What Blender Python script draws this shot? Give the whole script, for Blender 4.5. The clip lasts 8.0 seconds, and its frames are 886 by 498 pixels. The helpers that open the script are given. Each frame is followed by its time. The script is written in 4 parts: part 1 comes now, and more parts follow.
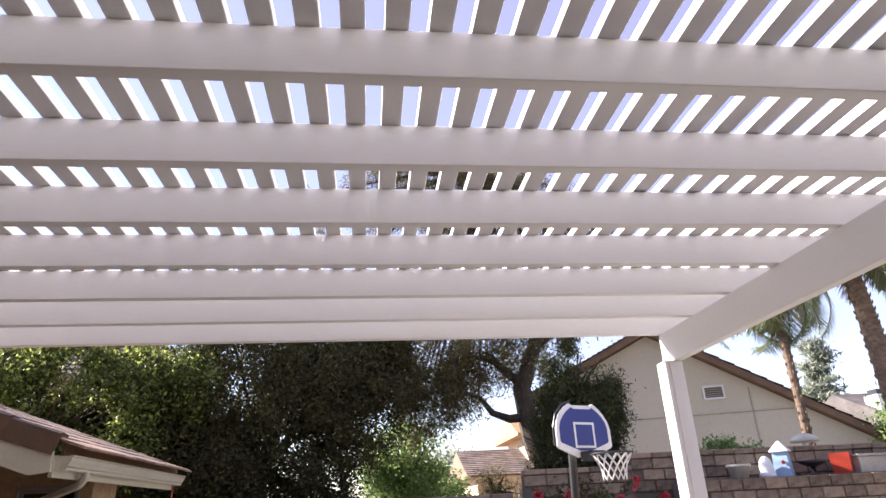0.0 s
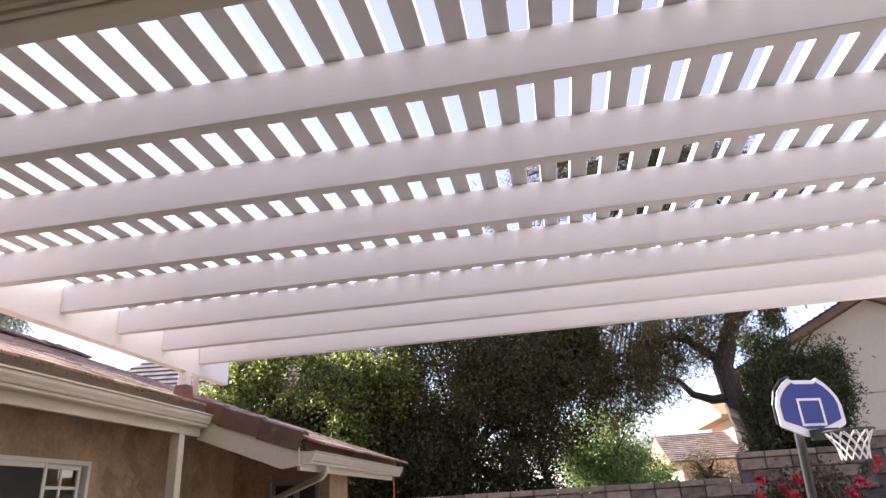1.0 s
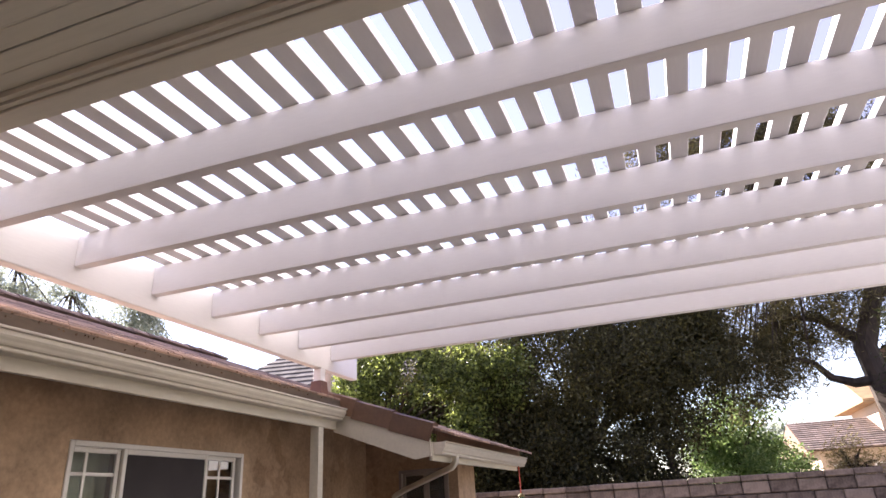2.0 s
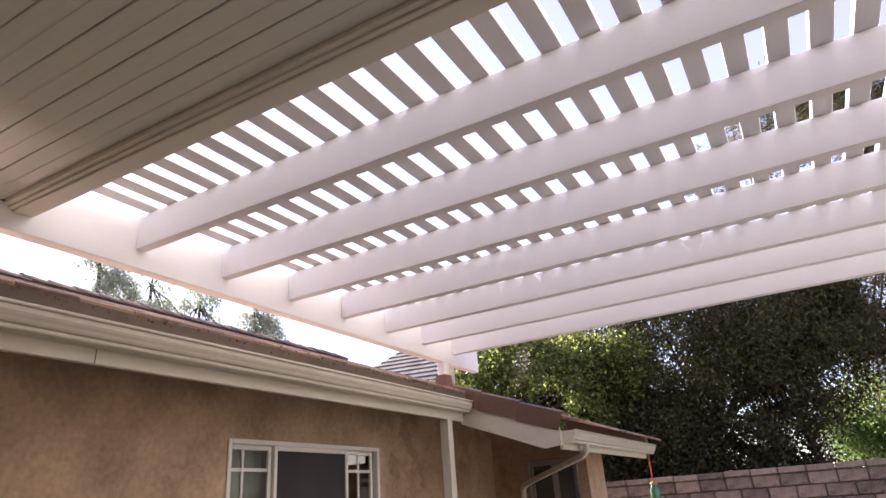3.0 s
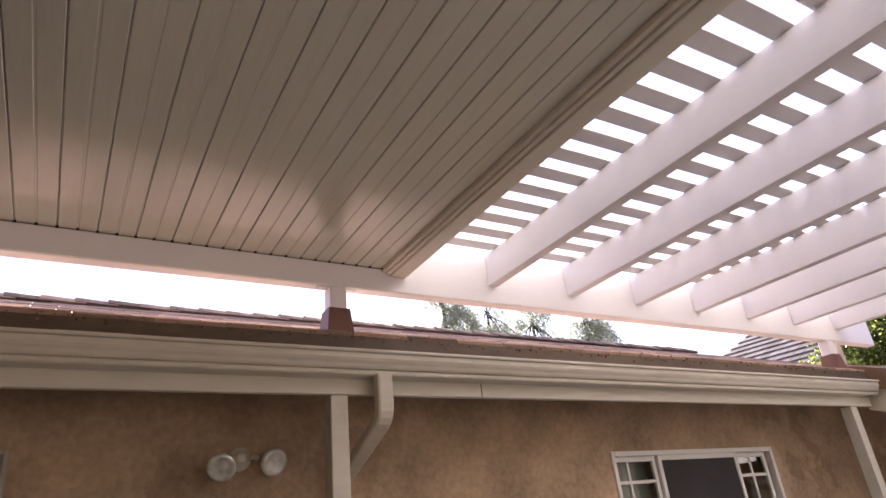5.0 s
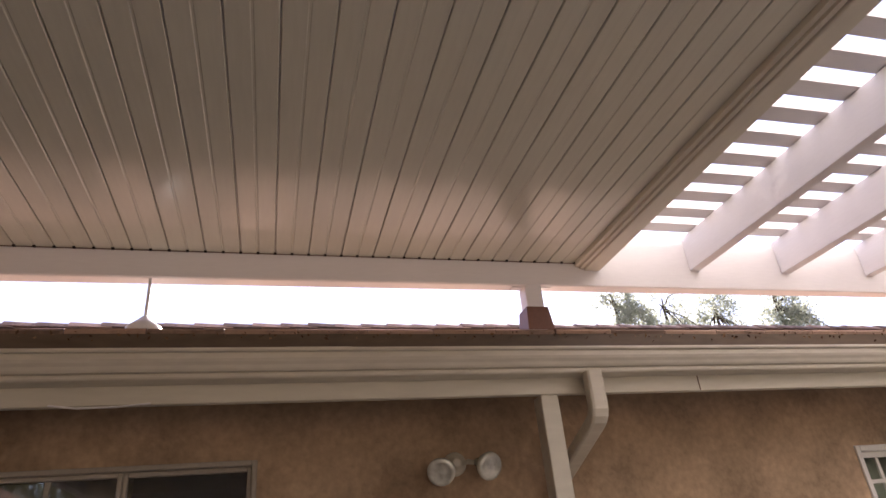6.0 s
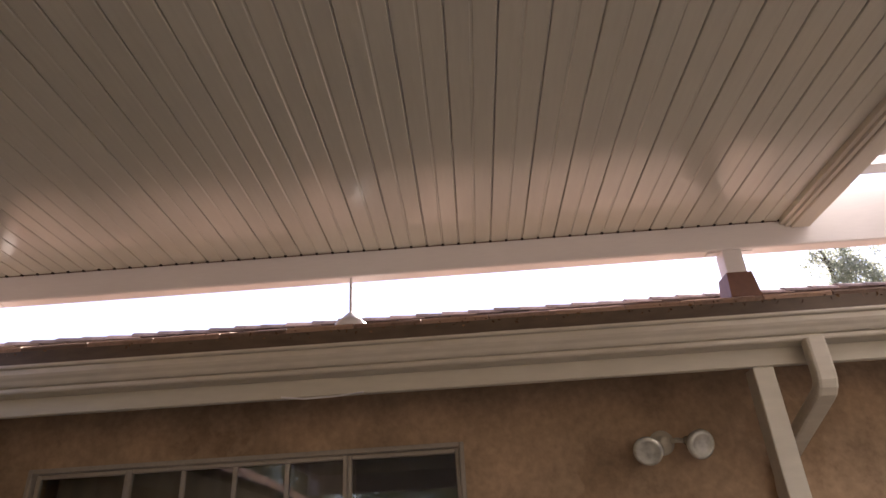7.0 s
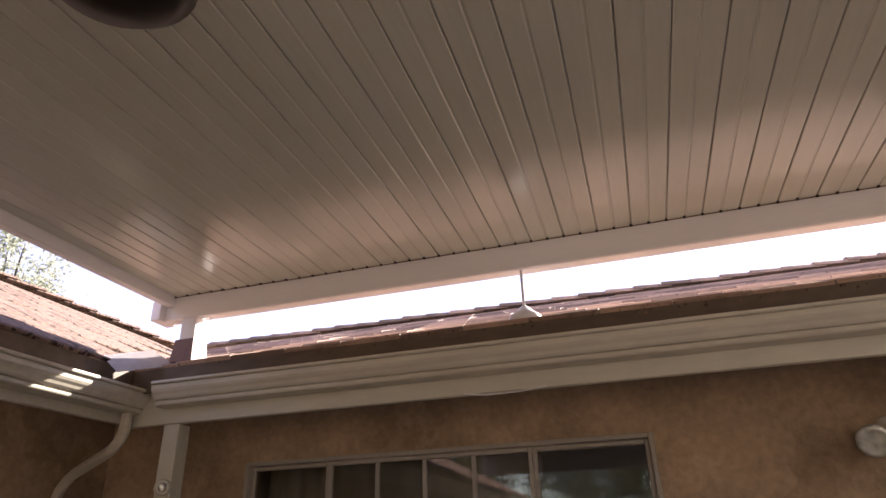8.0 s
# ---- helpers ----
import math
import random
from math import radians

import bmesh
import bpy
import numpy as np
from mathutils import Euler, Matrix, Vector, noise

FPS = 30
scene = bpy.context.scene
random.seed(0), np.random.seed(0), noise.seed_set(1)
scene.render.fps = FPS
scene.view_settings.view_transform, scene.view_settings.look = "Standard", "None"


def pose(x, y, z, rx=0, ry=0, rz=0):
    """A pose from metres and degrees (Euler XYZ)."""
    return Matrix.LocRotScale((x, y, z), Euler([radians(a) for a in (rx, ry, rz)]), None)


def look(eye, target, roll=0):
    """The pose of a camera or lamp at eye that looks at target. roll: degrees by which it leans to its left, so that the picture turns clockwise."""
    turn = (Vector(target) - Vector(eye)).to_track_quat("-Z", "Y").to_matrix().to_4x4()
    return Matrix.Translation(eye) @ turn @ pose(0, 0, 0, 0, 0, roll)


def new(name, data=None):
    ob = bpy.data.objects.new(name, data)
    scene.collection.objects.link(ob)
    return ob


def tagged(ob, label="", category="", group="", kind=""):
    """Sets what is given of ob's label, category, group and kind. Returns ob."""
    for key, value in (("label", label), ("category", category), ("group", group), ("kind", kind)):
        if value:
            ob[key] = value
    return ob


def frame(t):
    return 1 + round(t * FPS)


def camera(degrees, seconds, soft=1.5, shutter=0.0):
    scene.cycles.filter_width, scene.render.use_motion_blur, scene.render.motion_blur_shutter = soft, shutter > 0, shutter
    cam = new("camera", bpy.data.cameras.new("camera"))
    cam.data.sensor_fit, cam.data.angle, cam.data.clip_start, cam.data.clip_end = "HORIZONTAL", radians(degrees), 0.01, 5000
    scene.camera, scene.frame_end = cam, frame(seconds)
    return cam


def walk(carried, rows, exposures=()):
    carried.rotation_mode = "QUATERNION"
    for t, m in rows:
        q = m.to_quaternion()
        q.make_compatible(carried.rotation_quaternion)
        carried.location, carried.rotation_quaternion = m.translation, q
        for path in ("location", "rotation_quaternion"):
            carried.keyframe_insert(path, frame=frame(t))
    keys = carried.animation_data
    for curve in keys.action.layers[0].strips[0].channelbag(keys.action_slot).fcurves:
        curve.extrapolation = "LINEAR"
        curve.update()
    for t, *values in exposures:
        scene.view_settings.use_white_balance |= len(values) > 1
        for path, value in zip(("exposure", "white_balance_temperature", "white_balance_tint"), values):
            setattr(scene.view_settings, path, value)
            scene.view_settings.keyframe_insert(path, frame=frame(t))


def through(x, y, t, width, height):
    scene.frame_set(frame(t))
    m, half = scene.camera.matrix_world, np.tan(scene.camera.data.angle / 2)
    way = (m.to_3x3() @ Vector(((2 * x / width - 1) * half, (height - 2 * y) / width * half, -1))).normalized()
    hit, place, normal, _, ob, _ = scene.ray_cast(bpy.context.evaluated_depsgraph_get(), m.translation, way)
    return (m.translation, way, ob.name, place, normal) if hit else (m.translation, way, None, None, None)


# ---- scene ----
cam = camera(70.28, 8.0)
PATH = [
    (0, pose(3.483, -1.184, 1.561, 112.27, 2.76, -6.33)),
    (0.5, pose(3.394, -1.233, 1.553, 112.40, 2.89, 2.87)),
    (1, pose(3.313, -1.266, 1.546, 112.29, 3.31, 10.23)),
    (1.5, pose(3.245, -1.289, 1.538, 112.26, 3.23, 15.30)),
    (3, pose(3.009, -1.406, 1.514, 112.27, 4.00, 29.71)),
    (3.5, pose(2.976, -1.391, 1.555, 112.64, 4.81, 35.43)),
    (4, pose(2.949, -1.415, 1.564, 113.41, 5.24, 42.97)),
    (4.5, pose(2.904, -1.430, 1.597, 113.94, 5.44, 51.85)),
    (6, pose(2.701, -1.592, 1.600, 117.17, 5.01, 76.10)),
    (6.5, pose(2.676, -1.628, 1.636, 116.80, 4.23, 84.11)),
    (7, pose(2.697, -1.618, 1.603, 116.75, 3.15, 92.99)),
    (7.5, pose(2.710, -1.691, 1.615, 116.37, 2.49, 99.81)),
    (8, pose(2.689, -1.711, 1.691, 115.31, 1.78, 107.21)),
]
walk(cam, PATH, [(0.0, 2.01, 6500, 13), (1.0, 2.22, 6500, 16), (3.5, 2.34, 6550, 18), (4.5, 2.42, 6600, 20), (6.5, 2.34, 6900, 20), (8.0, 2.36, 6950, 19)])

# ---- world, sun, exposure ----
SUN_AZ = radians(62.0)   # from +y towards -x
SUN_EL = radians(30.0)
sun_from = Vector((-math.sin(SUN_AZ) * math.cos(SUN_EL), math.cos(SUN_AZ) * math.cos(SUN_EL), math.sin(SUN_EL)))
world = bpy.data.worlds.new("world")
scene.world = world
world.use_nodes = True
wn = world.node_tree.nodes
sky = wn.new("ShaderNodeTexSky")
sky.sky_type = 'NISHITA'
sky.sun_disc = False
sky.sun_elevation = SUN_EL
sky.sun_rotation = -SUN_AZ
sky.dust_density = 0.12
sky.ozone_density = 1.2
haze = wn.new("ShaderNodeMix")      # thin even haze over the blue
haze.data_type = 'RGBA'
haze.blend_type = 'ADD'
haze.inputs["Factor"].default_value = 1.0
haze.inputs["B"].default_value = (1.40, 0.92, 1.42, 1)
wn["Background"].inputs[1].default_value = 0.062
world.node_tree.links.new(sky.outputs[0], haze.inputs["A"])
world.node_tree.links.new(haze.outputs["Result"], wn["Background"].inputs[0])
sun = new("sun", bpy.data.lights.new("sun", 'SUN'))
sun.data.energy = 5.0
sun.data.angle = radians(0.6)
sun.data.color = (1.0, 0.94, 0.86)
sun.matrix_world = look(sun_from * 50, (0, 0, 0))


# ---- materials ----
def mat(name, color, rough=0.6, metal=0.0, vary=0.12, grain=60.0, stain=2.0, bump=0.1, dark=None, rand=0.0, stretch=(1, 1, 1), spec=0.5, island=False):
    """A surface with variation at two scales, fine relief and a tone of its own for each piece."""
    m = bpy.data.materials.new(name)
    m.use_nodes = True
    nt = m.node_tree
    n, l = nt.nodes, nt.links
    b = n["Principled BSDF"]
    b.inputs["Roughness"].default_value = rough
    b.inputs["Metallic"].default_value = metal
    b.inputs["Specular IOR Level"].default_value = spec
    tc = n.new("ShaderNodeTexCoord")
    mp = n.new("ShaderNodeMapping")
    mp.inputs["Scale"].default_value = stretch
    l.new(tc.outputs["Object"], mp.inputs["Vector"])
    fine = n.new("ShaderNodeTexNoise")
    fine.inputs["Scale"].default_value = grain
    fine.inputs["Detail"].default_value = 5
    wide = n.new("ShaderNodeTexNoise")
    wide.inputs["Scale"].default_value = stain
    wide.inputs["Detail"].default_value = 4
    l.new(mp.outputs[0], fine.inputs["Vector"])
    l.new(mp.outputs[0], wide.inputs["Vector"])
    add = n.new("ShaderNodeMath")
    add.operation = 'MULTIPLY_ADD'
    l.new(wide.outputs["Fac"], add.inputs[0])
    add.inputs[1].default_value = 0.6
    half = n.new("ShaderNodeMath")
    half.operation = 'MULTIPLY'
    l.new(fine.outputs["Fac"], half.inputs[0])
    half.inputs[1].default_value = 0.4
    l.new(half.outputs[0], add.inputs[2])
    last = add.outputs[0]
    if rand:
        oi = n.new("ShaderNodeNewGeometry" if island else "ShaderNodeObjectInfo")
        r = n.new("ShaderNodeMath")
        r.operation = 'MULTIPLY_ADD'
        l.new(oi.outputs["Random Per Island" if island else "Random"], r.inputs[0])
        r.inputs[1].default_value = rand
        l.new(last, r.inputs[2])
        off = n.new("ShaderNodeMath")
        off.operation = 'SUBTRACT'
        l.new(r.outputs[0], off.inputs[0])
        off.inputs[1].default_value = rand / 2
        last = off.outputs[0]
    ramp = n.new("ShaderNodeValToRGB")
    lo = dark or [c * (1 - vary * 2) for c in color]
    hi = [min(1, c * (1 + vary)) for c in color]
    ramp.color_ramp.elements[0].position, ramp.color_ramp.elements[1].position = 0.3, 0.7
    ramp.color_ramp.elements[0].color = (*lo, 1)
    ramp.color_ramp.elements[1].color = (*hi, 1)
    l.new(last, ramp.inputs[0])
    l.new(ramp.outputs[0], b.inputs["Base Color"])
    if bump:
        bp = n.new("ShaderNodeBump")
        bp.inputs["Strength"].default_value = bump
        bp.inputs["Distance"].default_value = 0.01
        l.new(add.outputs[0], bp.inputs["Height"])
        l.new(bp.outputs[0], b.inputs["Normal"])
    return m


def leaf_mat(name, color, other, rough=0.45, through=0.35, few=2.2):
    """Leaves: glossy on top, light comes through; each leaf has its own tone."""
    m = bpy.data.materials.new(name)
    m.use_nodes = True
    n, l = m.node_tree.nodes, m.node_tree.links
    b = n["Principled BSDF"]
    b.inputs["Roughness"].default_value = rough
    g = n.new("ShaderNodeNewGeometry")
    mix = n.new("ShaderNodeMix")
    mix.data_type = 'RGBA'
    mix.inputs["A"].default_value = (*color, 1)
    mix.inputs["B"].default_value = (*other, 1)
    p = n.new("ShaderNodeMath")
    p.operation = 'POWER'
    l.new(g.outputs["Random Per Island"], p.inputs[0])
    p.inputs[1].default_value = few
    l.new(p.outputs[0], mix.inputs["Factor"])
    l.new(mix.outputs["Result"], b.inputs["Base Color"])
    tr = n.new("ShaderNodeBsdfTranslucent")
    l.new(mix.outputs["Result"], tr.inputs[0])
    ms = n.new("ShaderNodeMixShader")
    ms.inputs[0].default_value = through
    l.new(b.outputs[0], ms.inputs[1])
    l.new(tr.outputs[0], ms.inputs[2])
    l.new(ms.outputs[0], n["Material Output"].inputs[0])
    return m


def glass_mat():
    m = bpy.data.materials.new("window glass")
    m.use_nodes = True
    b = m.node_tree.nodes["Principled BSDF"]
    b.inputs["Base Color"].default_value = (0.9, 0.95, 0.93, 1)
    b.inputs["Transmission Weight"].default_value = 1.0
    b.inputs["Roughness"].default_value = 0.01
    b.inputs["IOR"].default_value = 1.5
    return m


M_ALU = mat("white painted aluminium", (0.83, 0.81, 0.81), 0.42, 0, 0.03, 90, 1.5, 0.05, stretch=(0.15, 1, 1))
M_ALUY = mat("white painted aluminium tube", (0.83, 0.81, 0.80), 0.42, 0, 0.03, 90, 1.5, 0.05, rand=0.1, stretch=(1, 0.15, 1))
M_PAN = mat("glossy cream roof panel", (0.66, 0.66, 0.56), 0.21, 0, 0.04, 70, 1.2, 0.035, rand=0.12, stretch=(0.1, 1, 1), spec=1.0)
M_CREAM = mat("satin cream aluminium", (0.72, 0.69, 0.58), 0.4, 0, 0.04, 80, 1.3, 0.05, stretch=(0.15, 1, 1))
M_TRIM = mat("cream house paint", (0.58, 0.55, 0.45), 0.5, 0, 0.07, 40, 1.5, 0.08, stretch=(1, 0.2, 1))
M_GUT = mat("off white enamelled gutter", (0.58, 0.545, 0.45), 0.36, 0, 0.12, 30, 1.2, 0.04, stretch=(1, 0.25, 1))
M_STUCCO = mat("tan stucco", (0.435, 0.308, 0.195), 0.92, 0, 0.22, 30, 2.6, 1.0)
# trowel marks: smooth swirls and patches in the stucco
sn, sl = M_STUCCO.node_tree.nodes, M_STUCCO.node_tree.links
sw = sn.new("ShaderNodeTexNoise")
sw.inputs["Scale"].default_value = 5.5
sw.inputs["Detail"].default_value = 3
sw.inputs["Distortion"].default_value = 0.5
sr = sn.new("ShaderNodeValToRGB")
sr.color_ramp.elements[0].position = 0.40
sr.color_ramp.elements[1].position = 0.62
tc2 = sn.new("ShaderNodeTexCoord")
sl.new(tc2.outputs["Object"], sw.inputs["Vector"])
sl.new(sw.outputs["Fac"], sr.inputs["Fac"])
sb2 = sn.new("ShaderNodeBump")
sb2.inputs["Strength"].default_value = 0.6
sb2.inputs["Distance"].default_value = 0.006
sl.new(sr.outputs["Color"], sb2.inputs["Height"])
old = sn["Principled BSDF"].inputs["Normal"].links[0].from_node
sl.new(sb2.outputs["Normal"], old.inputs["Normal"])
# smoother trowelled patches are a little paler
se = sn.new("ShaderNodeValToRGB")
se.color_ramp.elements[0].position, se.color_ramp.elements[1].position = 0.46, 0.54
se.color_ramp.elements[0].color, se.color_ramp.elements[1].color = (0.76, 0.73, 0.70, 1), (1, 1, 1, 1)
sm = sn.new("ShaderNodeTexNoise")
sm.inputs["Scale"].default_value = 1.1
sm.inputs["Detail"].default_value = 2
smr = sn.new("ShaderNodeValToRGB")
smr.color_ramp.elements[0].position, smr.color_ramp.elements[1].position = 0.46, 0.62
sl.new(tc2.outputs["Object"], sm.inputs["Vector"])
sl.new(sm.outputs["Fac"], smr.inputs["Fac"])
sx = sn.new("ShaderNodeMix")
sx.data_type, sx.blend_type = 'RGBA', 'MULTIPLY'
sl.new(sw.outputs["Fac"], se.inputs["Fac"])
sl.new(smr.outputs["Color"], sx.inputs["Factor"])
sl.new(sn["Principled BSDF"].inputs["Base Color"].links[0].from_socket, sx.inputs["A"])
sl.new(se.outputs["Color"], sx.inputs["B"])
sl.new(sx.outputs["Result"], sn["Principled BSDF"].inputs["Base Color"])
M_TILE = mat("brown concrete roof tile", (0.31, 0.205, 0.148), 0.75, 0, 0.25, 45, 5, 0.35, rand=0.5)
M_TILEX = mat("brown concrete roof tile rows", (0.31, 0.205, 0.148), 0.75, 0, 0.25, 45, 5, 0.35, rand=0.5, island=True)
M_WTILE = mat("sun-bleached tan roof tile", (0.15, 0.097, 0.072), 0.9, 0, 0.2, 55, 30, 1.0, dark=(0.022, 0.012, 0.008), rand=0.06)
wr = M_WTILE.node_tree.nodes["Color Ramp"].color_ramp    # pitted by the weather
wr.elements[0].position, wr.elements[1].position = 0.42, 0.50
M_RAKE = mat("brown rake tile", (0.145, 0.080, 0.045), 0.5, 0, 0.25, 30, 3, 0.25, rand=0.3)
M_EAVE = mat("brown eave strip", (0.125, 0.09, 0.06), 0.6, 0, 0.25, 30, 4, 0.15, stretch=(1, 0.3, 1))
M_FLASH = mat("brown painted flashing", (0.19, 0.09, 0.06), 0.5, 0, 0.15, 40, 4, 0.1)
M_ZINC = mat("pale galvanised flashing", (0.75, 0.74, 0.74), 0.4, 0.2, 0.1, 30, 4, 0.05)
M_FRAME = mat("white window frame", (0.72, 0.70, 0.64), 0.4, 0, 0.05, 50, 3, 0.03)
# darkened copy of the frame paint, dulls bars that caught too much light
M_DIMFRAME = mat("window frame dimmed to grey", (0.24, 0.215, 0.19), 0.5, 0, 0.1, 50, 3, 0.05)
M_FRAME2 = mat("weathered almond window frame", (0.37, 0.33, 0.27), 0.45, 0, 0.1, 50, 3, 0.03)
M_GLASS = glass_mat()
M_SCREEN = mat("dark insect screen", (0.035, 0.03, 0.03), 0.8, 0, 0.2, 400, 3, 0.2)
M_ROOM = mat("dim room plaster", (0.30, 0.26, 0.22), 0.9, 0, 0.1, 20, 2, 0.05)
M_SAGE = mat("pale sage cloth standing in for a reflection", (0.50, 0.51, 0.40), 0.95, 0, 0.1, 90, 3, 0.15, stretch=(1, 1, 0.1))
M_DRAPE = mat("brown drape cloth", (0.24, 0.19, 0.14), 0.95, 0, 0.12, 90, 3, 0.15, stretch=(1, 1, 0.1))
M_CONC = mat("patio concrete", (0.33, 0.30, 0.25), 0.85, 0, 0.12, 35, 0.8, 0.25)
M_EARTH = mat("dry ground", (0.26, 0.22, 0.15), 0.95, 0, 0.3, 12, 0.5, 0.4)
M_BLOCK = mat("grey slump block", (0.245, 0.185, 0.132), 0.95, 0, 0.3, 24, 7, 1.0, dark=(0.095, 0.068, 0.048), rand=0.3)
M_MORTAR = mat("grey mortar", (0.13, 0.11, 0.095), 0.95, 0, 0.15, 30, 3, 0.3)
M_BARK = mat("dark bark", (0.075, 0.055, 0.042), 0.95, 0, 0.35, 18, 5, 0.9, stretch=(1, 1, 0.3))
M_PALMBARK = mat("brown palm bark", (0.17, 0.115, 0.08), 0.95, 0, 0.35, 20, 6, 0.8, stretch=(1, 1, 2.5))
M_DARKLEAF = leaf_mat("dark evergreen leaves", (0.05, 0.046, 0.016), (0.17, 0.15, 0.045), 0.6, 0.4, few=4)
M_LITLEAF = leaf_mat("bright green leaves", (0.045, 0.06, 0.014), (0.42, 0.48, 0.13), 0.34, 0.6, few=1.9)
M_FRESHLEAF = leaf_mat("fresh light green leaves", (0.13, 0.21, 0.06), (0.40, 0.50, 0.18), 0.4, 0.45, few=1.5)
M_PINELEAF = leaf_mat("pine needles", (0.075, 0.066, 0.026), (0.22, 0.18, 0.075), 0.65, 0.42)
M_CYPLEAF = leaf_mat("cypress leaves", (0.03, 0.038, 0.010), (0.10, 0.11, 0.03), 0.6, 0.3)
# the haze over far trees is put into this paler leaf colour
M_HAZELEAF = leaf_mat("grey green leaves paled for haze", (0.25, 0.28, 0.22), (0.45, 0.47, 0.39), 0.6, 0.62)
M_PALMLEAF = leaf_mat("palm leaflets", (0.13, 0.16, 0.07), (0.34, 0.37, 0.22), 0.28, 0.45)
M_DRYLEAF = leaf_mat("dry palm leaflets", (0.22, 0.17, 0.07), (0.35, 0.29, 0.13), 0.6, 0.35)
M_LITTER = leaf_mat("dry leaf bits", (0.10, 0.055, 0.03), (0.26, 0.15, 0.07), 0.8, 0.2)
M_REDLEAF = leaf_mat("dusty pink leaves", (0.20, 0.09, 0.07), (0.30, 0.15, 0.11), 0.6, 0.35)
M_PETAL = leaf_mat("red rose petals", (0.45, 0.03, 0.04), (0.60, 0.08, 0.10), 0.5, 0.3)
M_NEIGH = mat("beige stucco", (0.60, 0.54, 0.45), 0.95, 0, 0.06, 12, 0.6, 0.3)
M_JOINT = mat("weathered stucco joint", (0.42, 0.37, 0.30), 0.95, 0, 0.1, 12, 2, 0.1)
M_NROOF = mat("grey brown roof tiles", (0.20, 0.15, 0.13), 0.85, 0, 0.2, 10, 1.5, 0.3, rand=0.4, island=True)
M_PEACH = mat("peach stucco", (0.52, 0.41, 0.32), 0.95, 0, 0.06, 10, 0.6, 0.2)
M_SLATE = mat("grey roof tiles", (0.16, 0.14, 0.135), 0.98, 0, 0.2, 10, 1.5, 0.3, rand=0.4, island=True, spec=0.15)
M_WOODTRIM = mat("brown painted trim", (0.20, 0.12, 0.08), 0.7, 0, 0.15, 25, 3, 0.2)
M_OCHRE = mat("ochre stained timber", (0.40, 0.25, 0.12), 0.7, 0, 0.2, 25, 3, 0.15)
M_BLUE = mat("blue printed board", (0.026, 0.042, 0.23), 0.35, 0, 0.06, 40, 3, 0.03)
M_WHITE = mat("white plastic", (0.78, 0.78, 0.78), 0.4, 0, 0.05, 40, 3, 0.03)
M_BLACK = mat("black powder coat", (0.02, 0.02, 0.022), 0.4, 0, 0.2, 50, 4, 0.05)
M_NET = mat("white net cord", (0.72, 0.70, 0.68), 0.9, 0, 0.1, 120, 5, 0.1)
M_BULB = mat("frosted reflector bulb", (0.72, 0.73, 0.64), 0.14, 0.35, 0.22, 25, 18, 0.12)
M_BRONZE = mat("dark bronze", (0.035, 0.028, 0.024), 0.4, 0.5, 0.2, 40, 5, 0.05)
M_TERRA = mat("cream glazed pot", (0.55, 0.52, 0.44), 0.5, 0, 0.1, 25, 5, 0.1)
M_RED = mat("red glazed pot", (0.45, 0.05, 0.025), 0.35, 0, 0.12, 25, 5, 0.05)
M_PALEBLUE = mat("pale blue paint", (0.30, 0.42, 0.58), 0.6, 0, 0.12, 25, 5, 0.1)
M_BOTTLE = mat("green feeder bottle", (0.08, 0.22, 0.13), 0.15, 0, 0.1, 25, 8, 0.02)


# ---- building helpers ----
ORG = {}


def thing(name, base, label="", category="", group="", kind=""):
    ob = new(name)
    ob.location = base
    ORG[ob.name] = Vector(base)
    return tagged(ob, label, category, group, kind)


def to_mesh(name, bm, material, origin=(0, 0, 0), smooth=False):
    bmesh.ops.translate(bm, verts=bm.verts, vec=-Vector(origin))
    me = bpy.data.meshes.new(name)
    bm.normal_update()
    bm.to_mesh(me)
    bm.free()
    if smooth:
        for p in me.polygons:
            p.use_smooth = True
    me.materials.append(material)
    return me


def part(name, bm, material, parent, label="", smooth=False):
    """Link a bmesh, made in world coordinates, as one mesh under a thing or part."""
    org = ORG[parent.name]
    ob = new(name, to_mesh(name, bm, material, org, smooth))
    ob.parent = parent
    ORG[ob.name] = org
    return tagged(ob, label)


def solid(name, bm, material, label="", category="", group="", kind="", smooth=False, base=None):
    """A thing that is one mesh."""
    if base is None:
        vs = [v.co for v in bm.verts]
        base = (sum(v.x for v in vs) / len(vs), sum(v.y for v in vs) / len(vs), min(v.z for v in vs))
    ob = new(name, to_mesh(name, bm, material, base, smooth))
    ob.location = base
    ORG[ob.name] = Vector(base)
    return tagged(ob, label, category, group, kind)


def piece(name, mesh, parent, m):
    """A repeat that shares its mesh; m is its pose in the world."""
    ob = new(name, mesh)
    ob.parent = parent
    ob.matrix_basis = Matrix.Translation(-ORG[parent.name]) @ m
    return ob


def box(bm, x0, x1, y0, y1, z0, z1, bev=0.0):
    co = [(x, y, z) for x in (x0, x1) for y in (y0, y1) for z in (z0, z1)]
    v = [bm.verts.new(c) for c in co]
    fs = [bm.faces.new([v[i] for i in f]) for f in ((0, 1, 3, 2), (4, 6, 7, 5), (0, 4, 5, 1), (2, 3, 7, 6), (0, 2, 6, 4), (1, 5, 7, 3))]
    if bev:
        es = list({e for f in fs for e in f.edges})
        bmesh.ops.bevel(bm, geom=es, offset=bev, segments=1, affect='EDGES', profile=0.5)
    return v


def boxed(*a, **k):
    bm = bmesh.new()
    box(bm, *a, **k)
    return bm


